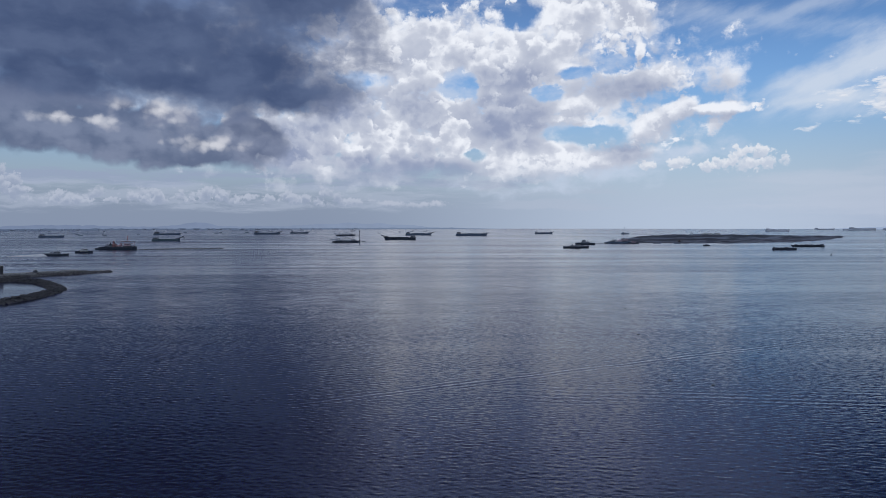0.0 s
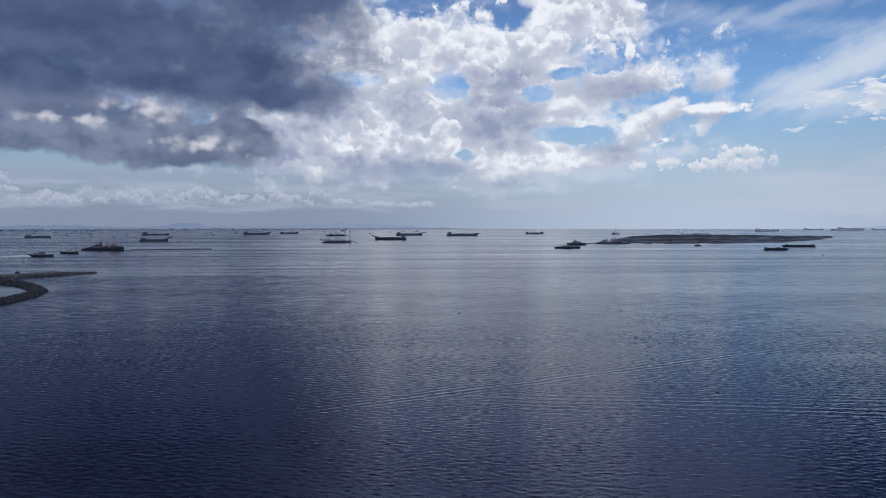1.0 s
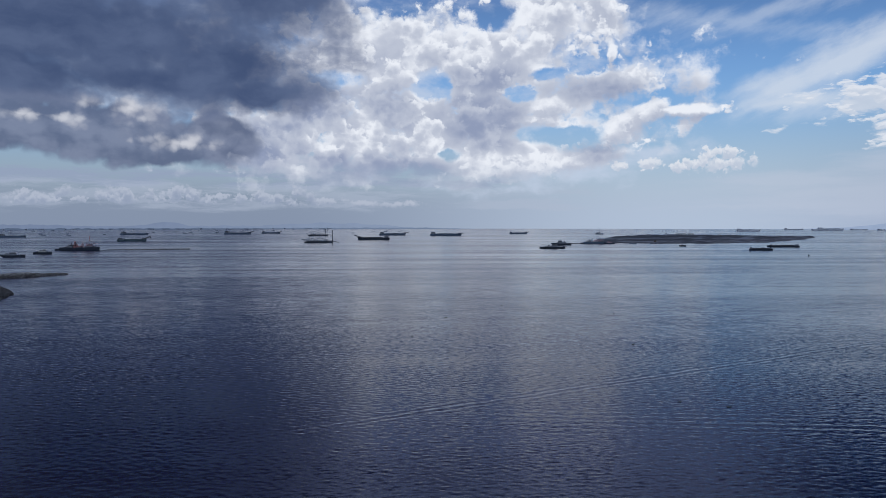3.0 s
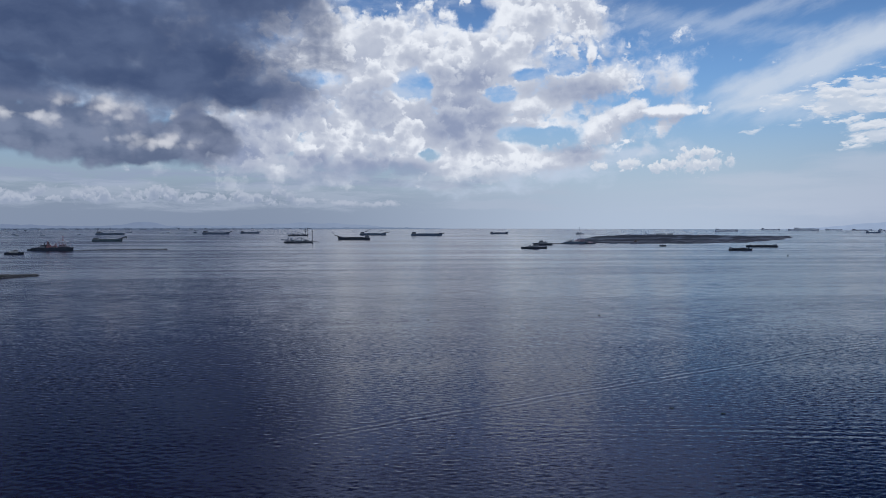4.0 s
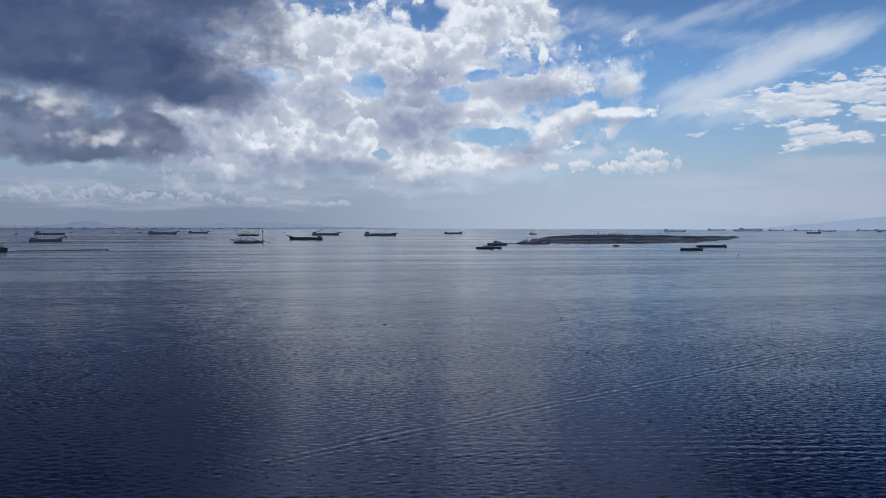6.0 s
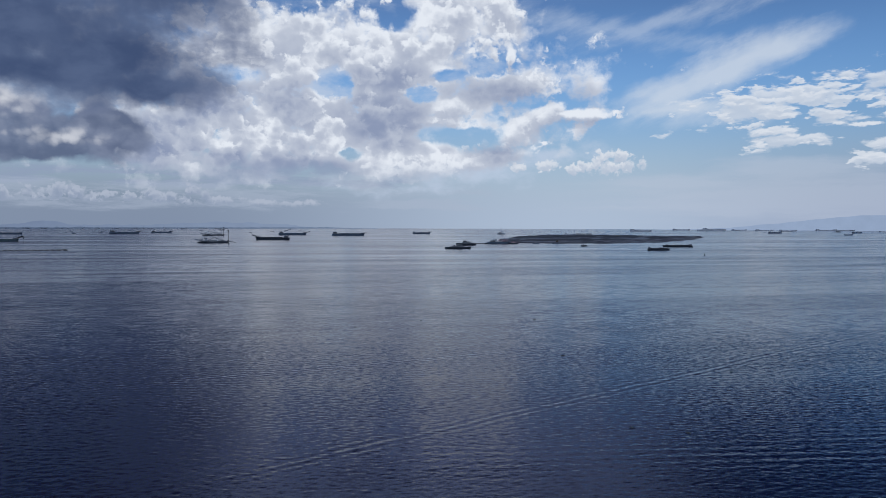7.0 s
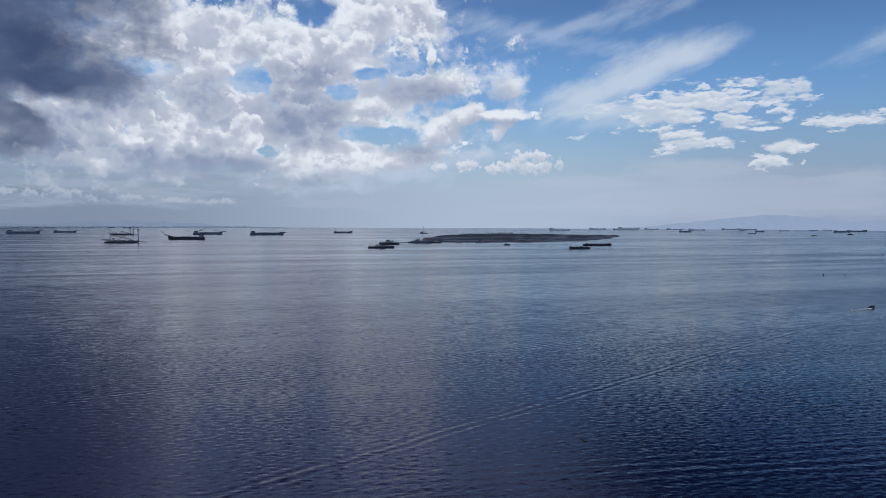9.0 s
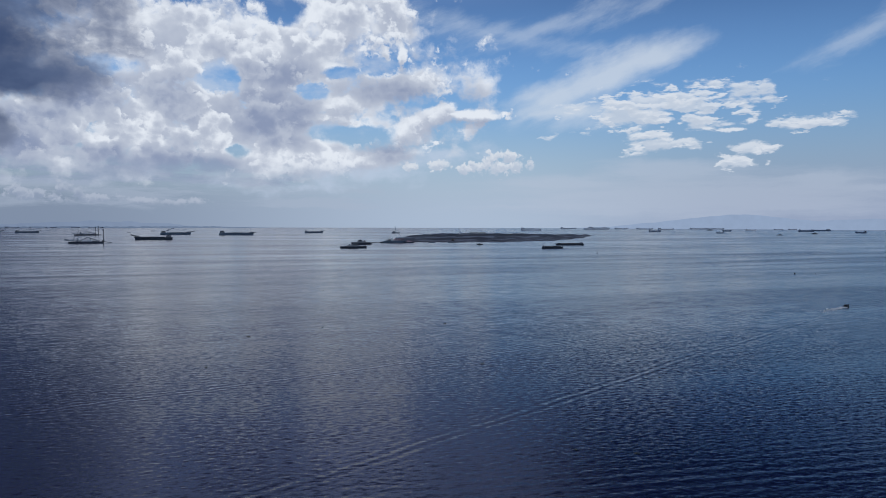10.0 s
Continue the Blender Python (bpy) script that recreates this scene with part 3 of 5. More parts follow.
def thing(name, label, category, group=""):
    return tagged(new(name), label, category, group)


def put(ob, x, y, turn, z=0.0):
    ob.matrix_basis = pose(x, y, z, 0, 0, turn)
    return ob


# ---- vessels, bow towards +x, waterline at z = 0 ----
def deckhouse(ship, x0, x1, half, z0, tiers, tier, paint, funnel_paint):
    """Stepped accommodation with a bridge, windows, funnel and mast."""
    z = z0
    body = None
    for k in range(tiers):
        inset = 0.7 * k
        body = part("deckhouse", box(x0 + inset * 0.4, x1 - inset, -half + inset * 0.5, half - inset * 0.5, z, z + tier, 0.12), paint, ship)
        z += tier
        part("deck_edge", box(x0 + inset * 0.4 - 0.3, x1 - inset + 0.4, -half + inset * 0.5 - 0.3, half - inset * 0.5 + 0.3, z, z + 0.16), STEEL, body)
        z += 0.16
    inset = 0.7 * tiers
    bridge = part("bridge", box(x0 + inset * 0.6, x1 - inset * 0.8, -half, half, z, z + tier, 0.15), paint, ship)
    part("window_band", box(x1 - inset * 0.8 - 0.1, x1 - inset * 0.8 + 0.06, -half + 0.4, half - 0.4, z + tier * 0.45, z + tier * 0.82), GLASS, bridge)
    for y in (-half - 0.05, half - 0.05):
        part("window_band", box(x0 + inset * 0.6 + 0.5, x1 - inset * 0.8 - 0.3, y, y + 0.1, z + tier * 0.45, z + tier * 0.82), GLASS, bridge)
    z += tier
    part("mast", tube(((x0 + x1) / 2, 0, z), ((x0 + x1) / 2, 0, z + tier * 1.5), 0.22, 0.1, 6), STEEL, ship)
    part("funnel", tube((x0 + 0.8, 0, z0 + tier * tiers), (x0 + 0.3, 0, z + tier * 0.45), 0.9, 0.75, 10), funnel_paint, ship)
    return z


def sand_carrier(length, label, hull_paint=GREY_HULL, house_paint=GREY_HOUSE, boom=0.17, cargo=True, name="sand_carrier", height=1.0, rise=0.35, group="anchored sand carriers"):
    """A hopper ship with its house aft and a conveyor boom over the bow."""
    ship = thing(name, label, "ship", group)
    beam, deck = length * 0.17, length * 0.052 * height
    part("hull", hull_shape(length, beam, deck, 0.2, fore=deck * 0.3), hull_paint, ship)
    a, b = -length * 0.29, length * 0.36
    rim = deck + 0.028 * length * height
    part("hold_coaming", coaming(a, b, beam * 0.38, deck, rim), hull_paint, ship)
    if cargo:
        part("sand_heap", heap(a + 0.6, b - 0.6, beam * 0.36, rim - 0.9, 1.6, int(length)), CARGO_SAND, ship, "grey heaped sand in the open hold")
    tier = length * 0.024
    deckhouse(ship, -length * 0.47, -length * 0.33, beam * 0.42, deck, 2, tier, house_paint, hull_paint)
    bow_z = deck * 1.55
    if boom:
        foot = (length * 0.40, 0, bow_z)
        tip = (length * (0.52 + boom), 0, bow_z + boom * length * rise)
        part("conveyor_boom", truss(foot, tip, 1.7, 0.45, 7), STEEL, ship, "dark lattice conveyor boom")
        part("gantry", tube((length * 0.41, -1.6, bow_z - 0.5), (length * 0.41, 0, bow_z + 4.2), 0.25, sides=6, bm=tube((length * 0.41, 1.6, bow_z - 0.5), (length * 0.41, 0, bow_z + 4.2), 0.25, sides=6)), STEEL, ship)
        part("stay", tube((length * 0.41, 0, bow_z + 4.2), tip, 0.07, sides=4), STEEL, ship)
    for side in (-1, 1):
        part("railing", railing(-length * 0.3, length * 0.38, side * beam * 0.47, deck + 0.8, 1.0, 14), STEEL, ship)
    part("foremast", tube((length * 0.445, 0, bow_z), (length * 0.445, 0, bow_z + 3.5), 0.14, 0.08, 6), STEEL, ship)
    return ship


def crane_carrier(length):
    ship = thing("crane_carrier", "sea-green coaster with a hooked crane jib over its bow", "ship")
    beam, deck = length * 0.18, length * 0.05
    part("hull", hull_shape(length, beam, deck, 0.22, fore=0.6), GREEN_HULL, ship)
    part("hold_coaming", coaming(-length * 0.25, length * 0.33, beam * 0.38, deck, deck + 1.7), GREEN_HULL, ship)
    part("sand_heap", heap(-length * 0.24, length * 0.32, beam * 0.36, deck + 0.8, 1.4, 5), CARGO_SAND, ship)
    deckhouse(ship, -length * 0.47, -length * 0.3, beam * 0.42, deck, 1, 2.2, GREY_HOUSE, GREEN_HULL)
    foot, elbow = (length * 0.37, 0, deck + 1), (length * 0.66, 0, deck + 7.5)
    part("crane_jib", truss(foot, elbow, 1.8, 0.5, 7), STEEL, ship, "dark lattice crane jib")
    part("jib_head", tube(elbow, (length * 0.675, 0, deck + 1.5), 0.9, 0.6, 6), STEEL, ship)
    part("crane_post", tube((length * 0.37, 0, deck), (length * 0.37, 0, deck + 6.5), 0.7, 0.5, 8), STEEL, ship)
    part("stay", tube((length * 0.37, 0, deck + 6.4), elbow, 0.08, sides=4), STEEL, ship)
    for side in (-1, 1):
        part("railing", railing(-length * 0.28, length * 0.35, side * beam * 0.46, deck + 0.8, 1.0, 12), STEEL, ship)
    return ship


def cutter_dredger(length, spuds, label):
    """A pontoon dredger: cutter ladder at the bow (-x), spud poles at the stern (+x)."""
    ship = thing("cutter_dredger", label, "dredger", "cutter dredgers")
    half, deck = length * 0.11, 3.0
    part("pontoon", box(-length * 0.42, length * 0.47, -half, half, -1.5, deck, 0.4), BLACK_HULL, ship)
    part("side_pontoon", box(-length * 0.5, -length * 0.2, -half, -half * 0.45, -1.5, deck - 0.5, 0.4), BLACK_HULL, ship)
    part("side_pontoon", box(-length * 0.5, -length * 0.2, half * 0.45, half, -1.5, deck - 0.5, 0.4), BLACK_HULL, ship)
    house = part("deckhouse", box(-length * 0.13, length * 0.13, -half * 0.6, half * 0.6, deck, deck + 2.3, 0.2), PALE_HOUSE, ship)
    part("window_band", box(-length * 0.12, length * 0.12, -half * 0.6 - 0.05, half * 0.6 + 0.05, deck + 1.0, deck + 1.6), GLASS, house)
    part("engine_casing", box(length * 0.16, length * 0.3, -half * 0.5, half * 0.5, deck, deck + 1.7, 0.2), GREY_HOUSE, ship)
    for side in (-1, 1):
        part("side_frame", truss((-length * 0.22, side * half * 0.7, deck), (length * 0.02, side * half * 0.5, deck + 7.4), 0.9, 0.16, 6), GREY_HOUSE, ship)
        part("side_frame", truss((length * 0.02, side * half * 0.5, deck + 7.4), (length * 0.36, side * half * 0.7, deck + 1.0), 0.9, 0.16, 7), GREY_HOUSE, ship)
    for x, h in ((-0.10, 4.4), (0.08, 5.2), (0.2, 3.8), (0.27, 3.2)):
        part("deck_post", tube((length * x, half * 0.4, deck), (length * x, half * 0.4, deck + h), 0.2, sides=6), PALE_HOUSE, ship)
    cabin = part("control_cabin", box(-length * 0.29, -length * 0.21, -half * 0.4, half * 0.4, deck + 3.2, deck + 6.2, 0.25, 0.3), PALE_HOUSE, ship)
    part("window_band", box(-length * 0.29, -length * 0.22, -half * 0.4 - 0.05, half * 0.4 + 0.05, deck + 4.3, deck + 5.4), GLASS, cabin)
    part("cabin_leg", tube((-length * 0.25, 0, deck), (-length * 0.25, 0, deck + 3.3), 0.8, sides=8), GREY_HOUSE, cabin)
    part("cutter_ladder", truss((-length * 0.2, 0, deck + 1), (-length * 0.62, 0, deck + 3.4), 2.0, 0.3, 6), GREY_HULL, ship, "dark lattice ladder raised at the bow")
    frame_bars = tube((-length * 0.4, -half * 0.8, deck), (-length * 0.34, -half * 0.3, deck + 9.5), 0.28, sides=6)
    tube((-length * 0.4, half * 0.8, deck), (-length * 0.34, half * 0.3, deck + 9.5), 0.28, sides=6, bm=frame_bars)
    tube((-length * 0.34, -half * 0.3, deck + 9.5), (-length * 0.34, half * 0.3, deck + 9.5), 0.28, sides=6, bm=frame_bars)
    part("a_frame", frame_bars, GREY_HULL, ship)
    part("beam", tube((-length * 0.34, 0, deck + 9.3), (length * 0.03, 0, deck + 8.4), 0.28, sides=6), GREY_HULL, ship)
    part("funnel", tube((length * 0.1, 0, deck + 2.2), (length * 0.1, 0, deck + 5.6), 0.5, 0.45, 10), STEEL, ship)
    for k in range(spuds):
        x = length * (0.46 - 0.09 * k)
        y = half * (0.5 - k)
        spud = part("spud_pole", tube((x, y, -2), (x, y, 24.5 - 2.5 * k), 0.62, sides=10), STEEL, ship, "tall dark spud pole")
        part("spud_keeper", box(x - 1.3, x + 1.3, y - 1.3, y + 1.3, deck, deck + 2.4, 0.15), STEEL, spud)
        part("spud_head", box(x - 1.1, x + 1.1, y - 1.1, y + 1.1, 22 - 2.5 * k, 24.8 - 2.5 * k, 0.2), STEEL, spud)
    part("discharge_pipe", tube((length * 0.45, -half * 0.6, deck + 0.6), (length * 0.72, -half * 0.6, 0.9), 0.55, sides=8), STEEL, ship)
    for side in (-1, 1):
        part("railing", railing(-length * 0.4, length * 0.45, side * half * 0.96, deck, 1.1, 14), STEEL, ship)
    return ship


def red_dredger(length, name="work_ship", label="dark-hulled work ship with red machinery and a pale canopy", category="ship", first=None, second=None, hull_paint=None):
    ship = thing(name, label, category)
    first, second = first or RUST, second or RED_WHITE
    half, deck = length * 0.12, 3.1 * min(1.0, length / 50)
    part("hull", hull_shape(length, half * 2, deck, 0.14, 0.92, 1.0, 0.25, 0.9), hull_paint or BLACK_HULL, ship)
    part("stern_apron", box(-length * 0.62, -length * 0.48, -half * 0.6, half * 0.6, -0.5, 2.2, 0.3, 0.8), BLACK_HULL, ship)
    k = length / 56
    part("deckhouse", box(-length * 0.31, -length * 0.17, -half * 0.7, half * 0.7, deck, deck + 3.0 * k, 0.2), GREY_HOUSE, ship)
    part("winch_house", box(-length * 0.25, -length * 0.17, -half * 0.5, half * 0.5, deck + 3.0 * k, deck + 5.2 * k, 0.2), STEEL, ship)
    tower = part("engine_tower", box(-length * 0.155, -length * 0.075, -half * 0.45, half * 0.45, deck, deck + 5.4 * k, 0.2), first, ship)
    part("window_band", box(-length * 0.15, -length * 0.08, -half * 0.45 - 0.06, half * 0.45 + 0.06, deck + 3.4 * k, deck + 4.4 * k), GLASS, tower)
    part("tower_frame", truss((-length * 0.135, 0, deck + 5.4 * k), (-length * 0.135, 0, deck + 9.8 * k), 1.9 * k, 0.28, 3), first, ship)
    part("funnel", tube((-length * 0.10, 0, deck + 5.3 * k), (-length * 0.105, 0, deck + 9.0 * k), 0.75 * k, 0.65 * k, 10), STEEL, ship)
    for x0, x1, h in ((-0.02, 0.05, 7.2), (0.10, 0.04, 7.0), (-0.05, 0.02, 4.6), (-0.20, -0.25, 8.0), (-0.28, -0.33, 5.2)):
        part("crane_jib", truss((length * x0, 0, deck), (length * x1, half * 0.4, deck + h * k), 1.0, 0.22, 5), second if x0 > -0.1 else STEEL, ship)
    gear = random.Random(int(length))
    for j in range(9):
        x = length * (-0.40 + 0.075 * j)
        y = gear.uniform(-0.5, 0.4) * half
        part("deck_machine", box(x, x + gear.uniform(1.2, 3.4) * k, y, y + gear.uniform(1.0, 2.4) * k, deck, deck + gear.uniform(1.4, 3.6) * k, 0.15, 0.2), gear.choice((STEEL, GREY_HOUSE, first, STEEL)), ship)
    for j in range(4):
        x = length * (-0.36 + 0.1 * j)
        part("vent_pipe", tube((x, half * 0.5, deck), (x, half * 0.5, deck + gear.uniform(3.0, 5.5) * k), 0.22, sides=6), second if j > 1 else STEEL, ship)
    part("dredge_pipe", tube((-length * 0.05, -half * 0.55, deck + 2.4 * k), (length * 0.14, -half * 0.55, deck + 3.2 * k), 0.5 * k, sides=8), first, ship)
    house = part("deckhouse", box(length * 0.15, length * 0.40, -half * 0.62, half * 0.62, deck, deck + 2.9 * k, 0.2), GREY_HOUSE, ship)
    part("window_band", box(length * 0.16, length * 0.39, -half * 0.62 - 0.06, half * 0.62 + 0.06, deck + 1.3 * k, deck + 2.1 * k), GLASS, house)
    bridge = part("bridge", box(length * 0.17, length * 0.31, -half * 0.5, half * 0.5, deck + 2.9 * k, deck + 5.6 * k, 0.25), second, ship)
    part("window_band", box(length * 0.18, length * 0.315, -half * 0.5 - 0.06, half * 0.5 + 0.06, deck + 4.0 * k, deck + 4.9 * k), GLASS, bridge)
    part("canopy_beam", box(length * 0.12, length * 0.44, -half * 0.62, half * 0.62, deck + 6.3 * k, deck + 6.7 * k, 0.1), second, ship)
    for x in (0.13, 0.20, 0.27, 0.34, 0.41):
        for side in (-1, 1):
            part("canopy_post", tube((length * x, side * half * 0.6, deck), (length * x, side * half * 0.6, deck + 9.3 * k), 0.2, sides=6), second, ship)
    part("canopy", box(length * 0.10, length * 0.49, -half * 0.9, half * 0.9, deck + 9.6 * k, deck + 10.3 * k, 0.2), PALE_HOUSE, ship, "pale red-edged canopy deck")
    part("canopy_edge", box(length * 0.095, length * 0.40, -half * 0.92, half * 0.92, deck + 9.2 * k, deck + 9.6 * k), first, ship)
    part("mast", truss((length * 0.25, 0, deck + 10.2 * k), (length * 0.25, 0, deck + 18.0 * k), 0.8, 0.13, 6), first, ship)
    part("aerial", tube((length * 0.25, -2, deck + 16 * k), (length * 0.25, 2, deck + 16 * k), 0.12, sides=5), STEEL, ship)
    for side in (-1, 1):
        part("railing", railing(-length * 0.45, length * 0.4, side * half * 0.97, deck + 0.9, 1.0, 14), STEEL, ship)
    return ship


def work_boat(length, label, roof=GREY_HOUSE, low=False, name="work_boat", group="work boats"):
    """A tug-like boat."""
    ship = thing(name, label, "boat", group)
    beam, deck = length * 0.26, length * 0.06 + 0.4
    if low:
        beam, deck = length * 0.2, length * 0.035 + 0.4
    part("hull", hull_shape(length, beam, deck, 0.3, 0.85, 0.8, 0.3, 0.5), BLACK_HULL, ship)
    h = 0.085 * length if not low else 0.055 * length
    part("deckhouse", box(-length * 0.22, length * 0.2, -beam * 0.3, beam * 0.3, deck, deck + h, 0.12), roof, ship)
    wheel = part("wheelhouse", box(-length * 0.02, length * 0.16, -beam * 0.24, beam * 0.24, deck + h, deck + h * 1.9, 0.12), roof, ship)
    part("window_band", box(-length * 0.01, length * 0.165, -beam * 0.245, beam * 0.245, deck + h * 1.4, deck + h * 1.72), GLASS, wheel)
    part("roof", box(-length * 0.04, length * 0.19, -beam * 0.29, beam * 0.29, deck + h * 1.9, deck + h * 1.9 + 0.2), roof, wheel)
    part("funnel", tube((-length * 0.14, 0, deck + h), (-length * 0.15, 0, deck + h * 1.75), length * 0.028, sides=8), STEEL, ship)
    part("mast", tube((length * 0.04, 0, deck + h * 1.9), (length * 0.04, 0, deck + h * 3.1), 0.12, 0.06, 6), STEEL, ship)
    gear = random.Random(int(length * 7))
    for k in range(6):
        x = length * gear.choice((-0.42, -0.36, -0.3, 0.24, 0.3, 0.36))
        y = gear.uniform(-0.3, 0.2) * beam
        part("deck_crate", box(x, x + gear.uniform(0.03, 0.07) * length, y, y + 0.12 * beam, deck, deck + gear.uniform(0.25, 0.75) * h, 0.08), gear.choice((STEEL, GREY_HOUSE, STEEL)), ship)
    for x in (-0.40, -0.26):
        for y in (-0.3, 0.3):
            part("awning_post", tube((length * x, y * beam, deck), (length * x, y * beam, deck + h * 1.15), 0.09, sides=5), STEEL, ship)
    part("awning", box(-length * 0.42, -length * 0.24, -beam * 0.33, beam * 0.33, deck + h * 1.15, deck + h * 1.15 + 0.14, 0.04), roof, ship)
    part("bow_pole", tube((length * 0.40, 0, deck), (length * 0.42, 0, deck + h * 1.6), 0.1, 0.05, 5), STEEL, ship)
    for k in range(5):
        x = -length * 0.3 + k * length * 0.15
        for side in (-1, 1):
            part("fender", tube((x, side * beam * 0.5, deck * 0.6), (x, side * (beam * 0.5 + 0.35), deck * 0.6), 0.45, sides=8), RUBBER, ship)
    return ship


def barge(length, label, seed):
    ship = thing("cargo_barge", label, "barge", "moored barges")
    half, deck = length * 0.12, 2.0
    part("hull", hull_shape(length, half * 2, deck, 0.1, 0.95, 0.6, 0.5, 0.3), BLACK_HULL, ship)
    part("hold_coaming", coaming(-length * 0.42, length * 0.4, half * 0.85, deck, deck + 1.0), BLACK_HULL, ship)
    part("sand_heap", heap(-length * 0.41, length * 0.39, half * 0.8, deck + 0.5, 1.2, seed), CARGO_SAND, ship)
    rng = random.Random(seed)
    for k in range(5):
        x = length * (-0.36 + 0.17 * k) + rng.uniform(-1, 1)
        part("deck_crate", box(x, x + rng.uniform(2, 4), -half * 0.7, half * 0.2, deck + 1.2, deck + 1.2 + rng.uniform(0.3, 1.2), 0.1), STEEL, ship)
    part("deckhouse", box(-length * 0.49, -length * 0.43, -half * 0.6, half * 0.6, deck, deck + 2.6, 0.15), GREY_HOUSE, ship)
    for x in (-0.46, 0.45):
        part("bollard", tube((length * x, half * 0.8, deck), (length * x, half * 0.8, deck + 1.0), 0.3, sides=8), STEEL, ship)
    return ship


def cargo_ship(length, label, tall=1.0, containers=False, house=-0.42, boxy=False, paint=HAZED_PALE, name="cargo_ship", group="ships at far anchorage"):
    ship = thing(name, label, "ship", group)
    beam, deck = length * 0.15, length * 0.055 * tall
    part("hull", hull_shape(length, beam, deck, 0.16, 0.9, 1.6, 0.4, 0.8, deck * 0.2), paint, ship)
    tier = length * 0.02 * tall
    deckhouse(ship, length * (house - 0.055), length * (house + 0.065), beam * 0.45, deck, 2, tier, PALE_HOUSE, paint)
    start, end = (house + 0.09, 0.38)
    if boxy:
        part("upper_hull", box(length * start, length * 0.4, -beam * 0.48, beam * 0.48, deck, deck + tier * 1.8, 0.4, 1.0), paint, ship)
    elif containers:
        rng = random.Random(int(length))
        bays = 8
        for k in range(bays):
            x0 = length * (start + (end - start) * k / bays)
            x1 = length * (start + (end - start) * (k + 0.86) / bays)
            part("container_stack", box(x0, x1, -beam * 0.45, beam * 0.45, deck + 0.8, deck + 0.8 + tier * rng.choice((1.0, 1.4, 1.7)), 0.1), rng.choice((HAZED_PALE, PALE_HOUSE, HAZED_PALE)), ship)
    else:
        for k in range(5):
            x0 = length * (start + (end - start) * k / 5)
            x1 = length * (start + (end - start) * (k + 0.8) / 5)
            part("hatch_cover", box(x0, x1, -beam * 0.36, beam * 0.36, deck + 0.4, deck + 0.5 + tier * 0.8, 0.2), paint, ship)
        for k in (1, 3):
            x = length * (start + (end - start) * (k + 0.9) / 5)
            part("derrick", tube((x, 0, deck), (x, 0, deck + tier * 2.6), 0.5, 0.3, 6), PALE_HOUSE, ship)
    part("foremast", tube((length * 0.45, 0, deck), (length * 0.45, 0, deck + tier * 2.4), 0.3, 0.15, 6), PALE_HOUSE, ship)
    return ship


def mast_barge():
    ship = thing("derrick_barge", "small dark derrick barge with a tall thin mast", "barge")
    part("hull", hull_shape(27, 9, 2.6, 0.2, 0.95, 0.6, 0.3, 0.4), GREY_HULL, ship)
    part("deckhouse", box(3, 9, -3, 3, 2.6, 6.4, 0.2), GREY_HOUSE, ship)
    part("mast", truss((-1, 0, 2.6), (1.0, 0, 25), 0.8, 0.12, 9), GREY_HULL, ship)
    part("derrick", truss((1, 0, 4), (-9, 0, 10), 0.9, 0.16, 5), GREY_HULL, ship)
    part("stay", tube((1.5, 0, 25), (11, 0, 3), 0.08, sides=4), GREY_HULL, ship)
    return ship


def fishing_boat(name="outrigger_boat", label="small dark outrigger boat far out on the water", length=14):
    ship = thing(name, label, "boat", "outrigger boats")
    part("hull", hull_shape(length, length * 0.16, 1.1, 0.3, 0.5, 1.2, 0.5, 0.2), GREY_HULL, ship)
    part("canopy", box(-length * 0.25, length * 0.1, -1.0, 1.0, 2.6, 2.8, 0.05), GREY_HOUSE, ship)
    for x in (-0.22, 0.07):
        for y in (-0.8, 0.8):
            part("canopy_post", tube((length * x, y, 1.0), (length * x, y, 2.65), 0.07, sides=5), STEEL, ship)
    for side in (-1, 1):
        part("outrigger", tube((-length * 0.4, side * 3.2, 0.25), (length * 0.4, side * 3.2, 0.35), 0.14, sides=6), STEEL, ship)
    for x in (-0.25, 0.25):
        part("cross_pole", tube((length * x, -3.2, 0.5), (length * x, 3.2, 0.5), 0.09, sides=5), STEEL, ship)
    return ship


def speedboat():
    ship = thing("speedboat", "small dark motor boat trailing a white wake", "boat")
    part("hull", hull_shape(4.8, 1.7, 0.6, 0.4, 0.9, 0.4, 0.6, 0.12), BLACK_HULL, ship)
    cabin = part("cabin", box(-0.7, 1.0, -0.6, 0.6, 0.6, 1.05, 0.1, 0.2), STEEL, ship)
    part("windscreen", box(0.8, 1.05, -0.5, 0.5, 0.75, 1.0, 0.03, 0.08), GLASS, cabin)
    part("canopy", box(-1.5, 0.9, -0.7, 0.7, 1.16, 1.22, 0.03), STEEL, ship)
    for x in (-1.4, 0.7):
        for y in (-0.62, 0.62):
            part("canopy_post", tube((x, y, 0.55), (x, y, 1.18), 0.04, sides=5), STEEL, ship)
    motor = part("outboard_motor", box(-2.75, -2.4, -0.22, 0.22, 0.25, 1.0, 0.08), RUBBER, ship)
    part("motor_leg", box(-2.65, -2.52, -0.08, 0.08, -0.7, 0.25, 0.03), STEEL, motor)
    return ship


def buoy(tall, label):
    ob = thing("marker_buoy", label, "buoy", "marker buoys")
    part("float", tube((0, 0, -0.5), (0, 0, 0.7), 0.95, 0.75, 12), STEEL, ob)
    part("cage", truss((0, 0, 0.7), (0, 0, tall), 0.7, 0.08, 3), STEEL, ob)
    part("topmark", tube((0, 0, tall), (0, 0, tall + 0.5), 0.3, 0.05, 8), ORANGE, ob)
    return ob


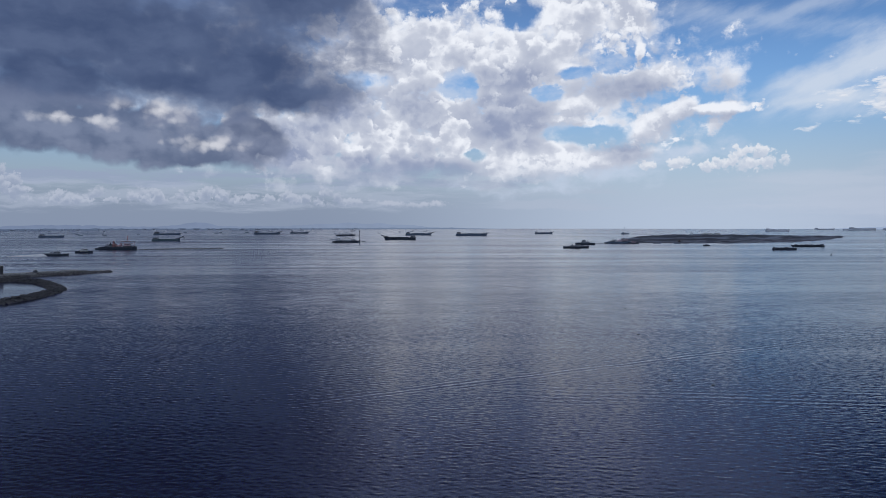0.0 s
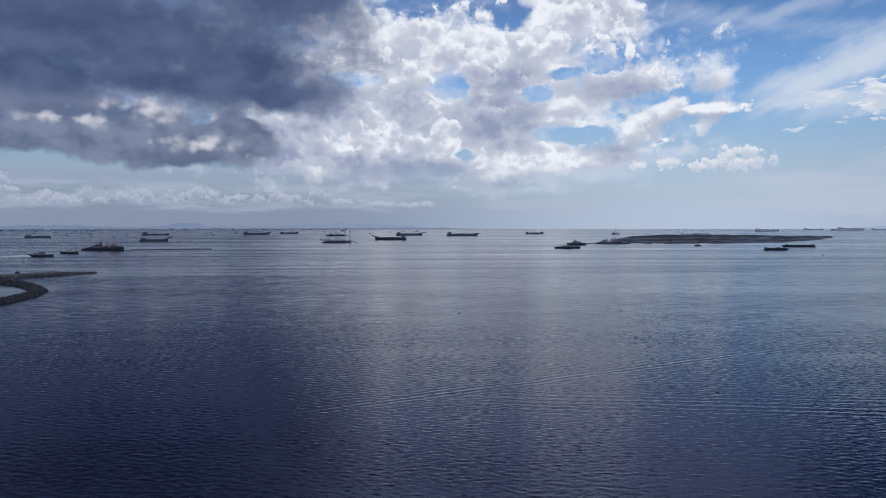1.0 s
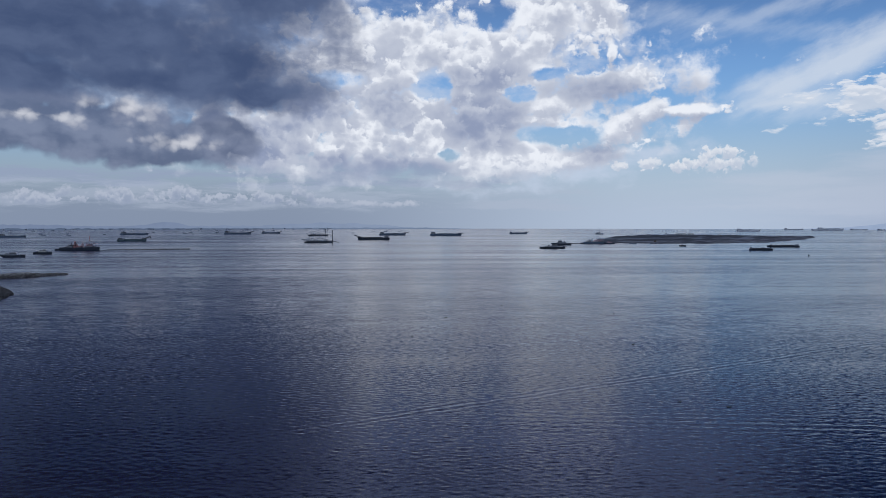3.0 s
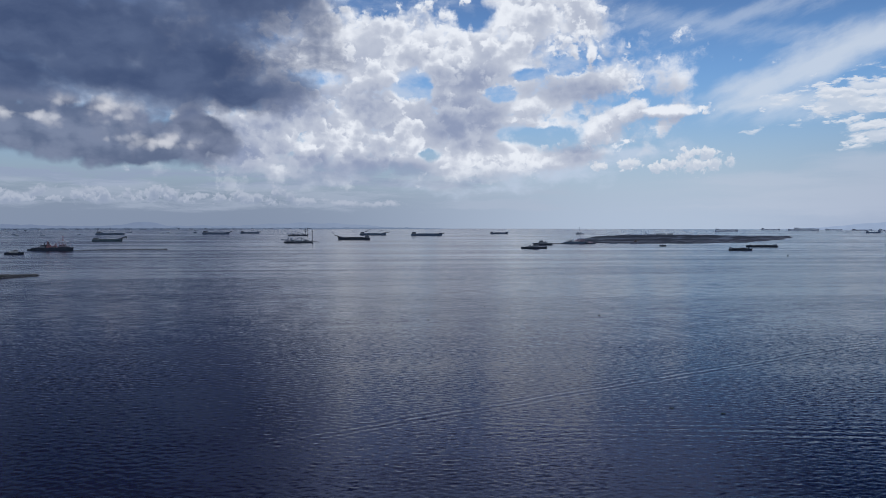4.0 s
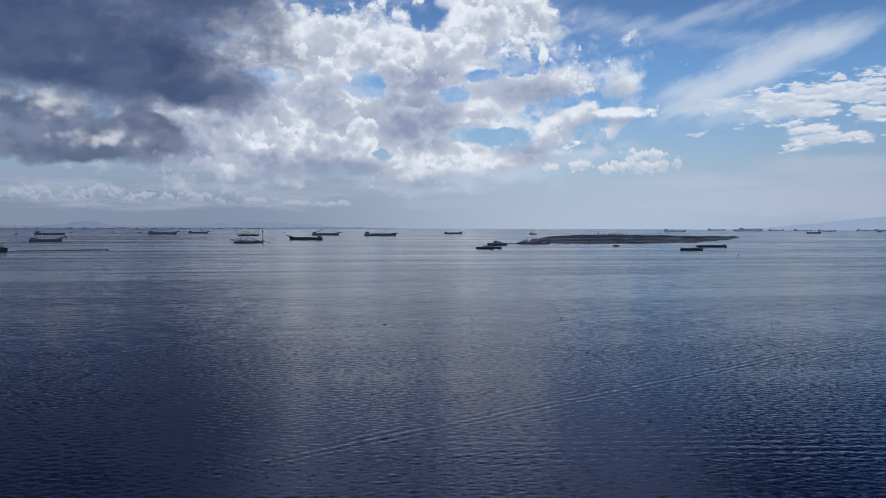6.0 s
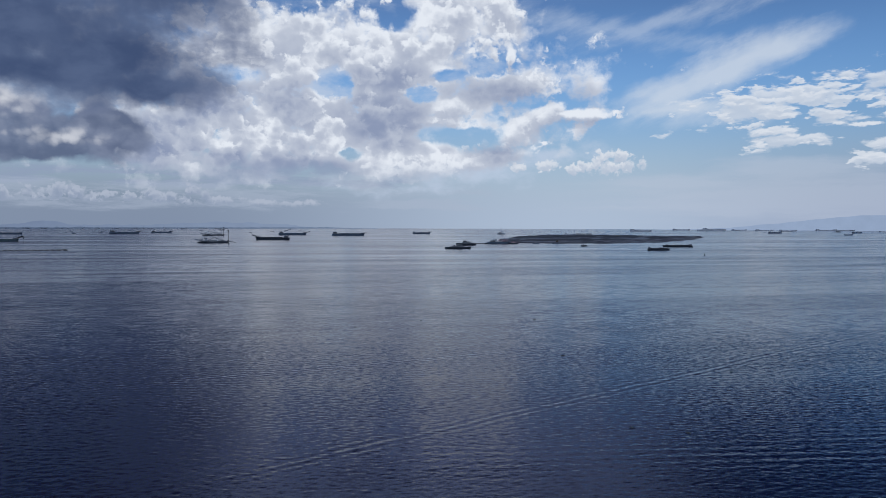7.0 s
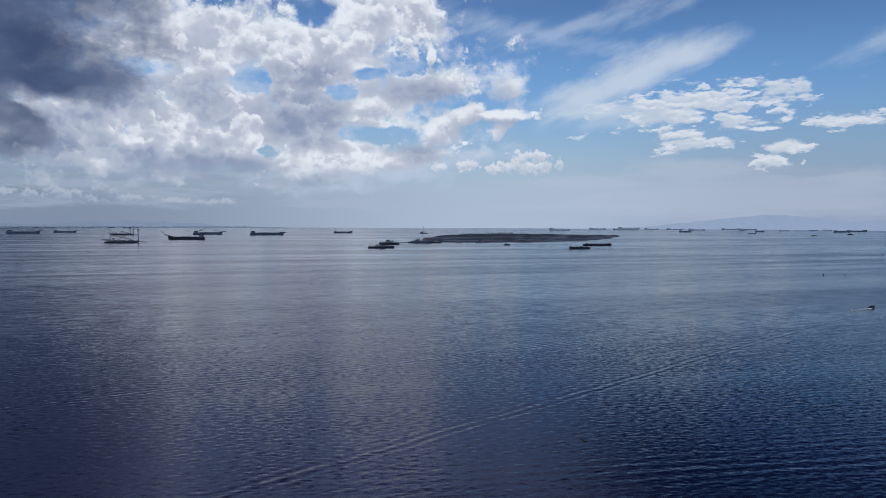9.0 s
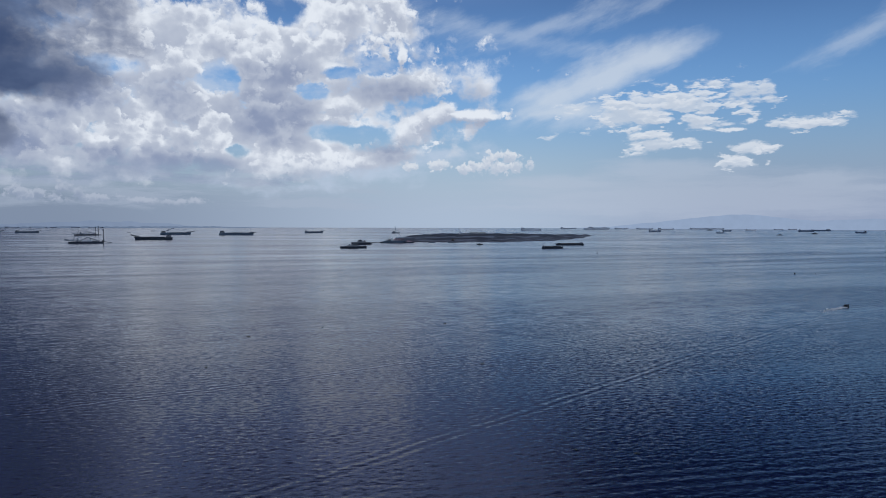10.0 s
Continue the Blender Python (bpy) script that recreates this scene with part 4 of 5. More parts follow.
def drift_clump(size, seed):
    """A raft of drifting weed and wood."""
    ob = thing("drifting_debris", "dark clump of weed and sticks adrift on the water", "debris", "drifting debris")
    rng = random.Random(seed)
    bm = bmesh.new()
    bmesh.ops.create_icosphere(bm, subdivisions=2, radius=1)
    for v in bm.verts:
        k = 1 + 0.5 * noise.noise(v.co * 1.7 + Vector((seed * 3.1, 0, 0)))
        v.co = Vector((v.co.x * size * k, v.co.y * size * 0.45 * k, v.co.z * 0.13 * k + 0.04))
    part("weed_mat", bm, WEED, ob)
    for k in range(3):
        a = rng.uniform(-0.5, 0.5)
        part("stick", tube((-size * rng.uniform(0.5, 1.2), a, 0.1), (size * rng.uniform(0.6, 1.3), -a, 0.14), 0.06, 0.03, 6), WEED, ob)
    return ob


def foam_trail(x, y, turn, length, width, label, seed, count=170, spray=0.4):
    """Broken foam lying on the water, trailing towards -x."""
    bm = bmesh.new()
    rng = random.Random(seed)
    for k in range(count):
        s = rng.random() ** 1.4
        cx, cy = -s * length, rng.gauss(0, 1) * width * (0.18 + 0.3 * s)
        r = rng.uniform(0.25, 0.9) * (1.2 - s) * width * 0.22
        n = 7
        ring = [bm.verts.new((cx + math.cos(j * 6.283 / n) * r * rng.uniform(1.2, 2.6), cy + math.sin(j * 6.283 / n) * r * rng.uniform(0.6, 1.2), 0.12)) for j in range(n)]
        top = bm.verts.new((cx, cy, 0.14 + spray * r))
        for j in range(n):
            bm.faces.new((ring[j], ring[(j + 1) % n], top))
    ob = part("foam_trail", bm, FOAM)
    tagged(ob, label, "foam", kind="stuff")
    return put(ob, x, y, turn)


# ---- the anchorage ----
put(sand_carrier(73, "grey sand carrier with its house aft, at anchor", boom=0, height=0.85), -1013, 2092, -7)
put(crane_carrier(62), -536, 1625, -6)
put(sand_carrier(94, "long low grey sand carrier behind a green coaster", boom=0, height=0.7), -822, 2505, -8)
put(sand_carrier(93, "dark sand carrier with a short boom over its bow", boom=0.1, height=0.85), -494, 2582, -8)
put(sand_carrier(69, "small dark sand carrier far out at anchor", boom=0.08, height=0.9), -402, 2748, -8)
put(sand_carrier(75, "laden black sand carrier with its boom stretched over the bow", BLACK_HULL, boom=0.1, height=1.0, rise=0.6), -8, 1713, 173)
put(sand_carrier(84, "dark sand carrier with a raised conveyor boom", boom=0.14, height=0.95), 49, 2330, -8)
put(sand_carrier(96, "long slate-hulled sand carrier with a level boom", boom=0.08, height=0.95, rise=0.15), 212, 2205, -7)
put(sand_carrier(62, "small slate-hulled sand carrier with a bow boom", boom=0.09, height=1.1), 507, 2533, -8)
put(cutter_dredger(58, 1, "pale-decked cutter dredger with one tall spud pole"), -118, 1474, -6)
put(cutter_dredger(62, 2, "pale-decked cutter dredger with twin spud poles"), -183, 2256, -7)
put(red_dredger(56), -436, 1105, -5)
put(work_boat(34, "long low dark work boat under way", GREY_HOUSE, True), -432, 899, -5)
foam_trail(-441, 884, -5, 36, 13, "white churned foam behind a moving work boat", 3, 1300, 0.9)
put(work_boat(23, "small dark tug with a pale roof", CREAM, name="tug"), -433, 982, -5)
put(work_boat(40, "dark low work boat lying beside another boat", GREY_HOUSE, True), 275, 1112, -5)
put(work_boat(35, "dark work boat with a small wheelhouse, moored", GREY_HOUSE), 331, 1269, 176)
put(mast_barge(), 775, 2430, 172)
put(barge(33, "low black barge with crates on deck", 4), 555, 997, -5)
put(barge(50, "long black barge heaped with dark sand", 9), 667, 1129, 173)
put(work_boat(11, "small dark launch off the sand island", name="launch"), 521, 1186, 174)

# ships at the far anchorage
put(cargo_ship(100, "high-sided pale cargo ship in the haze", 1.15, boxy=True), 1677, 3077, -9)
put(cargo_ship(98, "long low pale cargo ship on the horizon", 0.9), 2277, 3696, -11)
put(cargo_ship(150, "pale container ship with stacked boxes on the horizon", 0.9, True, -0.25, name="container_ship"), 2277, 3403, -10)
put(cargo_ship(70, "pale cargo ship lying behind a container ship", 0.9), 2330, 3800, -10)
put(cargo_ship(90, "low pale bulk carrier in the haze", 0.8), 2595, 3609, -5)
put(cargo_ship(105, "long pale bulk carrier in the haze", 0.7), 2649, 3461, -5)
put(cargo_ship(57, "slate-coloured coaster at anchor", 1.2, paint=HAZED_SLATE), 2024, 2590, -6)
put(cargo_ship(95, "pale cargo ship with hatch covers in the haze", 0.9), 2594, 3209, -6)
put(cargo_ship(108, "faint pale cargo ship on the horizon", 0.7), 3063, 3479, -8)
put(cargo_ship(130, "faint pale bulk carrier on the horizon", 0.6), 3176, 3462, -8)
put(cargo_ship(30, "small slate coaster riding at anchor", 1.3, paint=HAZED_SLATE), 1978, 2154, -13)
put(cargo_ship(43, "small slate coaster with a tall house aft", 1.5, paint=HAZED_SLATE), 2442, 2601, -12)
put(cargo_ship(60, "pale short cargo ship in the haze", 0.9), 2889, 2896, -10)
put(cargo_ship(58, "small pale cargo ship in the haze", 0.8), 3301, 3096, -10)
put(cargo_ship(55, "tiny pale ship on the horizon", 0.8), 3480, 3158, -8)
put(cargo_ship(76, "slate cargo ship anchored before another ship", 1.1, paint=HAZED_SLATE), 2791, 2470, -12)
put(cargo_ship(104, "pale-housed cargo ship anchored in line with another", 0.8, paint=HAZED_SLATE), 3068, 2625, 169)
put(cargo_ship(47, "short dark coaster at anchor", 1.5, paint=HAZED_SLATE), 2586, 2040, 167)
put(work_boat(22, "small dark launch among anchored ships", name="launch"), 2182, 1911, -14)
put(work_boat(20, "dark launch low on the water", low=True, name="launch"), 1861, 1771, -14)
put(work_boat(28, "dark launch near the horizon", name="launch"), 2654, 2939, -10)

# outrigger boats and fish pens along the far shore
first = fishing_boat()
put(first, -640, 2900, 10)
scatter = random.Random(21)
for k in range(34):
    a = radians(scatter.uniform(-30, 2))
    r = scatter.uniform(2500, 4300)
    copy_thing(first, pose(r * math.sin(a), r * math.cos(a), 0, 0, 0, scatter.uniform(-40, 40)))
copy_thing(first, pose(487, 1330, 0, 0, 0, -6))
copy_thing(first, pose(526, 1326, 0, 0, 0, 174))

# the motor boat with its wake, buoys, drift
put(speedboat(), 302, 306, 20)
foam_trail(299.8, 305.2, 19, 30, 3.0, "white foam churned up behind a motor boat", 8)
put(buoy(2.4, "dark marker buoy riding upright"), 519, 828, 0)
put(buoy(1.1, "squat dark buoy on the water"), 459, 474, 20).scale = (0.75, 0.75, 0.7)
put(buoy(1.2, "thin dark marker buoy"), 474, 468, 50).scale = (0.3, 0.3, 0.6)
for k, (x, y, size) in enumerate(((28.7, 318, 1.1), (103.6, 323, 0.8), (84, 247, 1.3), (67.3, 173.5, 0.75), (76, 168, 0.55), (57, 330, 0.6), (60, 360, 0.6), (150, 300, 0.6), (12, 270, 0.5), (119, 215, 0.5), (240, 330, 0.6), (88, 470, 0.9))):
    put(drift_clump(size * 0.5, k + 1), x, y, 20 * k - 30)


# ---- the sand island ----
def sand_island():
    """A low terraced bank of dredged sand, longer than wide."""
    rng = np.random.default_rng(3)
    nx, ny = 190, 70
    u, v = np.meshgrid(np.linspace(0, 1, nx), np.linspace(0, 1, ny))
    shore_front = lambda s: np.interp(s, [0, 0.05, 0.12, 0.25, 0.45, 0.7, 0.9, 1], [1400, 1360, 1330, 1332, 1400, 1600, 1800, 1895])
    shore_back = lambda s: np.interp(s, [0, 0.06, 0.2, 0.4, 0.6, 0.8, 1], [1420, 1620, 1830, 1960, 2010, 1990, 1905])
    x = 455 + u * (1235 - 455)
    wob = 7 * np.sin(u * 41) + 5 * np.sin(u * 97 + 1)
    y0, y1 = shore_front(u) + wob, shore_back(u)
    y = y0 + (y1 - y0) * v
    depth = (y1 - y0)
    inland = np.minimum(y - y0, y1 - y)
    z = 1.9 * np.clip(inland / 16, 0, 1) ** 0.7
    z += 2.6 * np.clip((y - y0 - 0.28 * depth) / 14, 0, 1) * np.clip((y1 - y) / 40, 0, 1) * np.clip((0.93 - u) / 0.2, 0, 1) * np.clip((u - 0.02) / 0.22, 0, 1)
    z += 2.8 * np.clip((y - y0 - 0.62 * depth) / 18, 0, 1) * np.clip((y1 - y) / 40, 0, 1) * np.clip((u - 0.10) / 0.22, 0, 1) * np.clip((0.78 - u) / 0.3, 0, 1)
    rough = np.zeros_like(x)
    for k in range(24):
        w = rng.uniform(15, 90)
        t = rng.uniform(0, math.pi)
        rough += w ** 0.6 * 0.018 * np.sin((x * math.cos(t) + y * math.sin(t)) * 2 * math.pi / w + rng.uniform(0, 6))
    z += rough * np.clip(inland / 12, 0, 1) - 0.35
    verts = np.stack([x, y, z], -1).reshape(-1, 3)
    i = np.arange(nx * ny).reshape(ny, nx)
    faces = np.stack([i[:-1, :-1], i[:-1, 1:], i[1:, 1:], i[1:, :-1]], -1).reshape(-1, 4)
    me = bpy.data.meshes.new("sand_island")
    me.from_pydata(verts.tolist(), [], faces.tolist())
    me.polygons.foreach_set("use_smooth", [True] * len(me.polygons))
    m = bpy.data.materials.new("dredged_sand_bank")
    m.use_nodes = True
    t = Graph(m.node_tree)
    shader = m.node_tree.nodes["Principled BSDF"]
    place = t.node("ShaderNodeNewGeometry").outputs["Position"]
    bands = t.noise(t.vec("MULTIPLY", place, (0.0008, 0.015, 0.2)), 1.0, 5.0, 0.6, "3D")
    grain = t.noise(place, 0.35, 5.0, 0.65, "3D")
    tall = t.math("MULTIPLY_ADD", t.math("SUBTRACT", bands, 0.5), 2.4, t.node("ShaderNodeSeparateXYZ", (place,)).outputs[2])
    dark = t.mix(t.step(bands, 0.53, 0.58), (0.028, 0.035, 0.052), (0.22, 0.245, 0.29))
    ledges = t.noise(t.vec("MULTIPLY", place, (0.004, 0.04, 1.6)), 1.0, 5.0, 0.65, "3D")
    low_bank = t.mix(t.step(ledges, 0.52, 0.58), (0.050, 0.056, 0.076), (0.28, 0.29, 0.33))
    base = t.mix(t.step(tall, 1.9, 2.5), low_bank, dark)
    base = t.mix(t.step(grain, 0.55, 0.85), base, (0.14, 0.138, 0.145))
    m.node_tree.links.new(base, shader.inputs["Base Color"])
    shader.inputs["Roughness"].default_value = 0.92
    b = t.node("ShaderNodeBump", {"Height": grain, "Strength": 0.7, "Distance": 1.0})
    m.node_tree.links.new(b.outputs[0], shader.inputs["Normal"])
    me.materials.append(m)
    return tagged(new("sand_island", me), "low terraced island of dark dredged sand", "island", kind="structure")


sand_island()


def excavator():
    ob = thing("excavator", "small excavator at work on the sand bank", "machine", "machines on the island")
    for y in (-1.3, 1.3):
        part("track", box(-2.2, 2.2, y - 0.4, y + 0.4, 0, 1.0, 0.25), RUBBER, ob)
    part("body", box(-2.2, 1.6, -1.4, 1.4, 1.1, 2.6, 0.2), ORANGE, ob)
    cab = part("cab", box(0.2, 1.7, 0.2, 1.4, 2.6, 4.0, 0.15), ORANGE, ob)
    part("cab_window", box(0.4, 1.75, 0.3, 1.3, 3.0, 3.8, 0.05), GLASS, cab)
    part("boom_arm", tube((1.4, -0.4, 2.2), (5.2, -0.4, 6.2), 0.3, 0.22, 6), ORANGE, ob)
    stick = part("dipper_arm", tube((5.2, -0.4, 6.2), (7.6, -0.4, 2.6), 0.22, 0.18, 6), ORANGE, ob)
    part("bucket", box(7.0, 8.2, -1.0, 0.2, 1.6, 2.7, 0.2), STEEL, stick)
    return ob


def site_shed(length):
    ob = thing("site_shed", "white prefabricated shed on the sand island", "shed", "sheds on the island")
    part("shed_wall", box(-length / 2, length / 2, -2.5, 2.5, 0, 3.0, 0.05), CREAM, ob)
    part("shed_roof", box(-length / 2 - 0.4, length / 2 + 0.4, -2.9, 2.9, 3.0, 3.5, 0.1, 0.4), CREAM, ob)
    part("shed_door", box(-0.6, 0.6, -2.56, -2.5, 0, 2.1), STEEL, ob)
    for x in (-length * 0.3, length * 0.3):
        part("shed_window", box(x - 0.7, x + 0.7, -2.56, -2.5, 1.1, 2.1), GLASS, ob)
    return ob


def pole_crane():
    ob = thing("crawler_crane", "thin lattice crane standing on the sand bank", "crane")
    part("crane_base", box(-3, 3, -2.2, 2.2, 0, 3.2, 0.3), PALE_HOUSE, ob)
    part("crane_boom", truss((1.5, 0, 3), (-6, 0, 14), 0.7, 0.09, 9), PALE_HOUSE, ob)
    part("crane_cab", box(0.5, 2.8, -2.4, -0.8, 3.2, 5.0, 0.15), GREY_HOUSE, ob)
    return ob


put(site_shed(26), 838, 1905, -5, 7.3)
put(site_shed(16), 868, 1910, -5, 7.2)
put(pole_crane(), 792, 1900, 0, 7.3)
put(excavator(), 545, 1365, 20, 2.2)
put(excavator(), 900, 1800, 160, 4.6)


def island_dredger():
    return red_dredger(42, "dredge_pontoon", "pinkish-grey dredge pontoon moored against the sand bank", "dredger", PALE_HOUSE, RED_WHITE, GREY_HULL)


put(island_dredger(), 416, 1345, -6)
put(work_boat(20, "small dark work boat nosing against the sand bank", RED_WHITE), 442, 1334, 174)
pipe = thing("floating_pipeline", "dark floating discharge pipeline beside the island", "pipe")
part("pipe", tube((395, 1352, 0.3), (340, 1372, 0.3), 0.5, sides=8), STEEL, pipe)
for k in range(6):
    p = Vector((392, 1353, 0.2)).lerp(Vector((342, 1371, 0.2)), k / 5)
    part("pipe_float", tube(p - Vector((1.2, -0.4, 0)), p + Vector((1.2, -0.4, 0)), 0.9, sides=8), RUBBER, pipe)


def pipeline(ends, count, label):
    """A pipe afloat on drums, a little bent."""
    ob = thing("floating_pipeline", label, "pipe", "floating pipelines")
    a, b = Vector(ends[0]), Vector(ends[1])
    side = Vector((-(b - a).y, (b - a).x, 0)).normalized()
    places = [a.lerp(b, k / count) + side * 4 * math.sin(k * 5.0 / count) for k in range(count + 1)]
    for p, q in zip(places, places[1:]):
        part("pipe", tube(p + Vector((0, 0, 0.5)), q + Vector((0, 0, 0.4)), 0.22, sides=8), STEEL, ob)
    for p, q in zip(places, places[1:]):
        m, d = (p + q) / 2, (q - p).normalized() * 1.5
        part("pipe_float", tube(m - d, m + d, 0.42, sides=8), RUBBER, ob)
    return ob


pipeline(((-401, 1113, 0), (-290, 1150, 0)), 16, "dark floating pipeline trailing from a work ship")
pipeline(((-404, 1095, 0), (-280, 1118, 0)), 16, "dark floating pipeline lying slack on the water")


# ---- far shores in the haze ----
def distant(name, color, label, bearings, radius, profile, seed, color_end=None):
    """A far shore: a ridge with depth along an arc, its crest from profile(bearing) in metres."""
    m = bpy.data.materials.new(name + "_haze")
    m.use_nodes = True
    t = Graph(m.node_tree)
    for n in list(m.node_tree.nodes):
        if n.type == "BSDF_PRINCIPLED":
            m.node_tree.nodes.remove(n)
    place = t.node("ShaderNodeNewGeometry").outputs["Position"]
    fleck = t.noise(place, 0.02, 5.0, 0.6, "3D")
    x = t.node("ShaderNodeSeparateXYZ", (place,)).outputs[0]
    # haze is put into these colours, which glow instead of taking light
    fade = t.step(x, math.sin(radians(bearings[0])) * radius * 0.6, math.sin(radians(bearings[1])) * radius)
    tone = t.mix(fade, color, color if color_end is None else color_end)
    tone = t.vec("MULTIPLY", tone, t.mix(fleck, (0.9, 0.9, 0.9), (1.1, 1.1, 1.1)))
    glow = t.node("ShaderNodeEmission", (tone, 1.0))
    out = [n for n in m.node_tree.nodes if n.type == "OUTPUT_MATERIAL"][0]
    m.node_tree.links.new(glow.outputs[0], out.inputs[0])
    bm = bmesh.new()
    rng = random.Random(seed)
    rows = []
    steps = 260
    for k in range(steps + 1):
        b = bearings[0] + (bearings[1] - bearings[0]) * k / steps
        a = radians(b)
        h = profile(b, rng)
        rows.append([bm.verts.new((math.sin(a) * r, math.cos(a) * r, z)) for r, z in ((radius, -1), (radius + 8, h * 0.6), (radius + 25, h), (radius + 60, -1))])
    for r0, r1 in zip(rows, rows[1:]):
        for k in range(3):
            bm.faces.new((r0[k], r1[k], r1[k + 1], r0[k + 1]))
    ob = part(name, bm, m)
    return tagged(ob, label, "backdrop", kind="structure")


def hump(b, centre, width, tall):
    return tall * math.exp(-((b - centre) / width) ** 2)


def coast(b, rng):
    fade = min(1, max(0.0, (8.0 - b) / 4))
    return (5 + rng.uniform(0, 5) + (2 if rng.random() < 0.07 else 0)) * fade + 0.2


def hills(b, rng):
    n = noise.noise(Vector((b * 0.8, 3, 0))) * 9 + noise.noise(Vector((b * 3, 8, 0))) * 5
    return max(1, 20 + n + hump(b, -25.5, 3, 12) + hump(b, -16.0, 1.4, 26) + hump(b, -4, 4, 20) - 40 * max(0, (b - 1) / 6))


def mountain(b, rng):
    n = noise.noise(Vector((b * 0.9, 1, 0))) * 6
    return max(1, hump(b, 44.5, 4.5, 88) + hump(b, 38.5, 4, 30) + hump(b, 53, 4, 62) + n)


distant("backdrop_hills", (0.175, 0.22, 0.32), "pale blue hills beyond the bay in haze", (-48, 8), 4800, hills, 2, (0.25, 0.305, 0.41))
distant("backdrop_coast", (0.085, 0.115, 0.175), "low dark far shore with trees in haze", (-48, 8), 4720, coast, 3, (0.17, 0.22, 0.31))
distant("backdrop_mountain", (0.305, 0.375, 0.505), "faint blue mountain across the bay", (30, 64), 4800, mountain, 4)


def shore_building(width, tall):
    ob = thing("shore_building", "tiny pale grey building on the far hazy shore", "building", "buildings on the far shore")
    part("building_wall", box(-width / 2, width / 2, -9, 9, -1, tall, 0.5), HAZED_WALL, ob)
    part("building_roof", box(-width / 2 - 1, width / 2 + 1, -10, 10, tall, tall + 1.0, 0.4), HAZED_WALL, ob)
    part("building_window", box(-width * 0.4, width * 0.4, -9.3, -8.9, tall * 0.35, tall * 0.6), GREY_HOUSE, ob)
    return ob


town = random.Random(12)
kinds = [shore_building(26, 3.2), shore_building(36, 2.6), shore_building(12, 5)]
for k in range(42):
    a = radians(-36 + 33 * (k + town.random()) / 42)
    spot = pose(4700 * math.sin(a), 4700 * math.cos(a), 0, 0, 0, -math.degrees(a))
    if k < 3:
        kinds[k].matrix_basis = spot
    else:
        copy_thing(kinds[town.randrange(3)], spot)


# ---- breakwaters of piled rock ----
def smooth_line(points, step):
    """Evenly spaced places along a line through points."""
    out = []
    for a, b in zip(points, points[1:]):
        d = math.hypot(b[0] - a[0], b[1] - a[1])
        n = max(1, round(d / step))
        for k in range(n):
            out.append((a[0] + (b[0] - a[0]) * k / n, a[1] + (b[1] - a[1]) * k / n))
    out.append(points[-1])
    for _ in range(4):
        out = [out[0]] + [((p[0] + 2 * q[0] + r[0]) / 4, (p[1] + 2 * q[1] + r[1]) / 4) for p, q, r in zip(out, out[1:], out[2:])] + [out[-1]]
    return out


def mound(line, half, tall, taper):
    """The core of a rubble mound."""
    bm = bmesh.new()
    rows = []
    for k, (x, y) in enumerate(line):
        p, q = line[max(0, k - 1)], line[min(len(line) - 1, k + 1)]
        tx, ty = q[0] - p[0], q[1] - p[1]
        size = math.hypot(tx, ty)
        nx, ny = -ty / size, tx / size
        end = min(1, (len(line) - 1 - k) / taper + 0.2)
        rows.append([bm.verts.new((x + nx * o * half * end, y + ny * o * half * end, z)) for o, z in ((-1, -1.5), (-0.75, 0), (-0.3, tall * end), (0.3, tall * end), (0.75, 0), (1, -1.5))])
    for r0, r1 in zip(rows, rows[1:]):
        for j in range(5):
            bm.faces.new((r0[j], r1[j], r1[j + 1], r0[j + 1]))
    bm.faces.new(rows[-1])
    bm.faces.new(rows[0][::-1])
    return bm


def rock_mesh(seed, mat):
    rng = random.Random(seed)
    bm = bmesh.new()
    for _ in range(11):
        v = Vector((rng.gauss(0, 1), rng.gauss(0, 1), rng.gauss(0, 1))).normalized()
        bm.verts.new((v.x * rng.uniform(0.8, 1.2), v.y * rng.uniform(0.7, 1.0), v.z * rng.uniform(0.55, 0.8)))
    made = bmesh.ops.convex_hull(bm, input=bm.verts[:])
    bmesh.ops.delete(bm, geom=[v for v in bm.verts if not v.link_faces], context="VERTS")
    me = bpy.data.meshes.new("rock")
    bm.to_mesh(me)
    bm.free()
    me.materials.append(mat)
    return me


DARK_ROCKS = [rock_mesh(k, ROCK) for k in range(9)]
PALE_ROCKS = [rock_mesh(k + 20, PALE_ROCK) for k in range(9)]


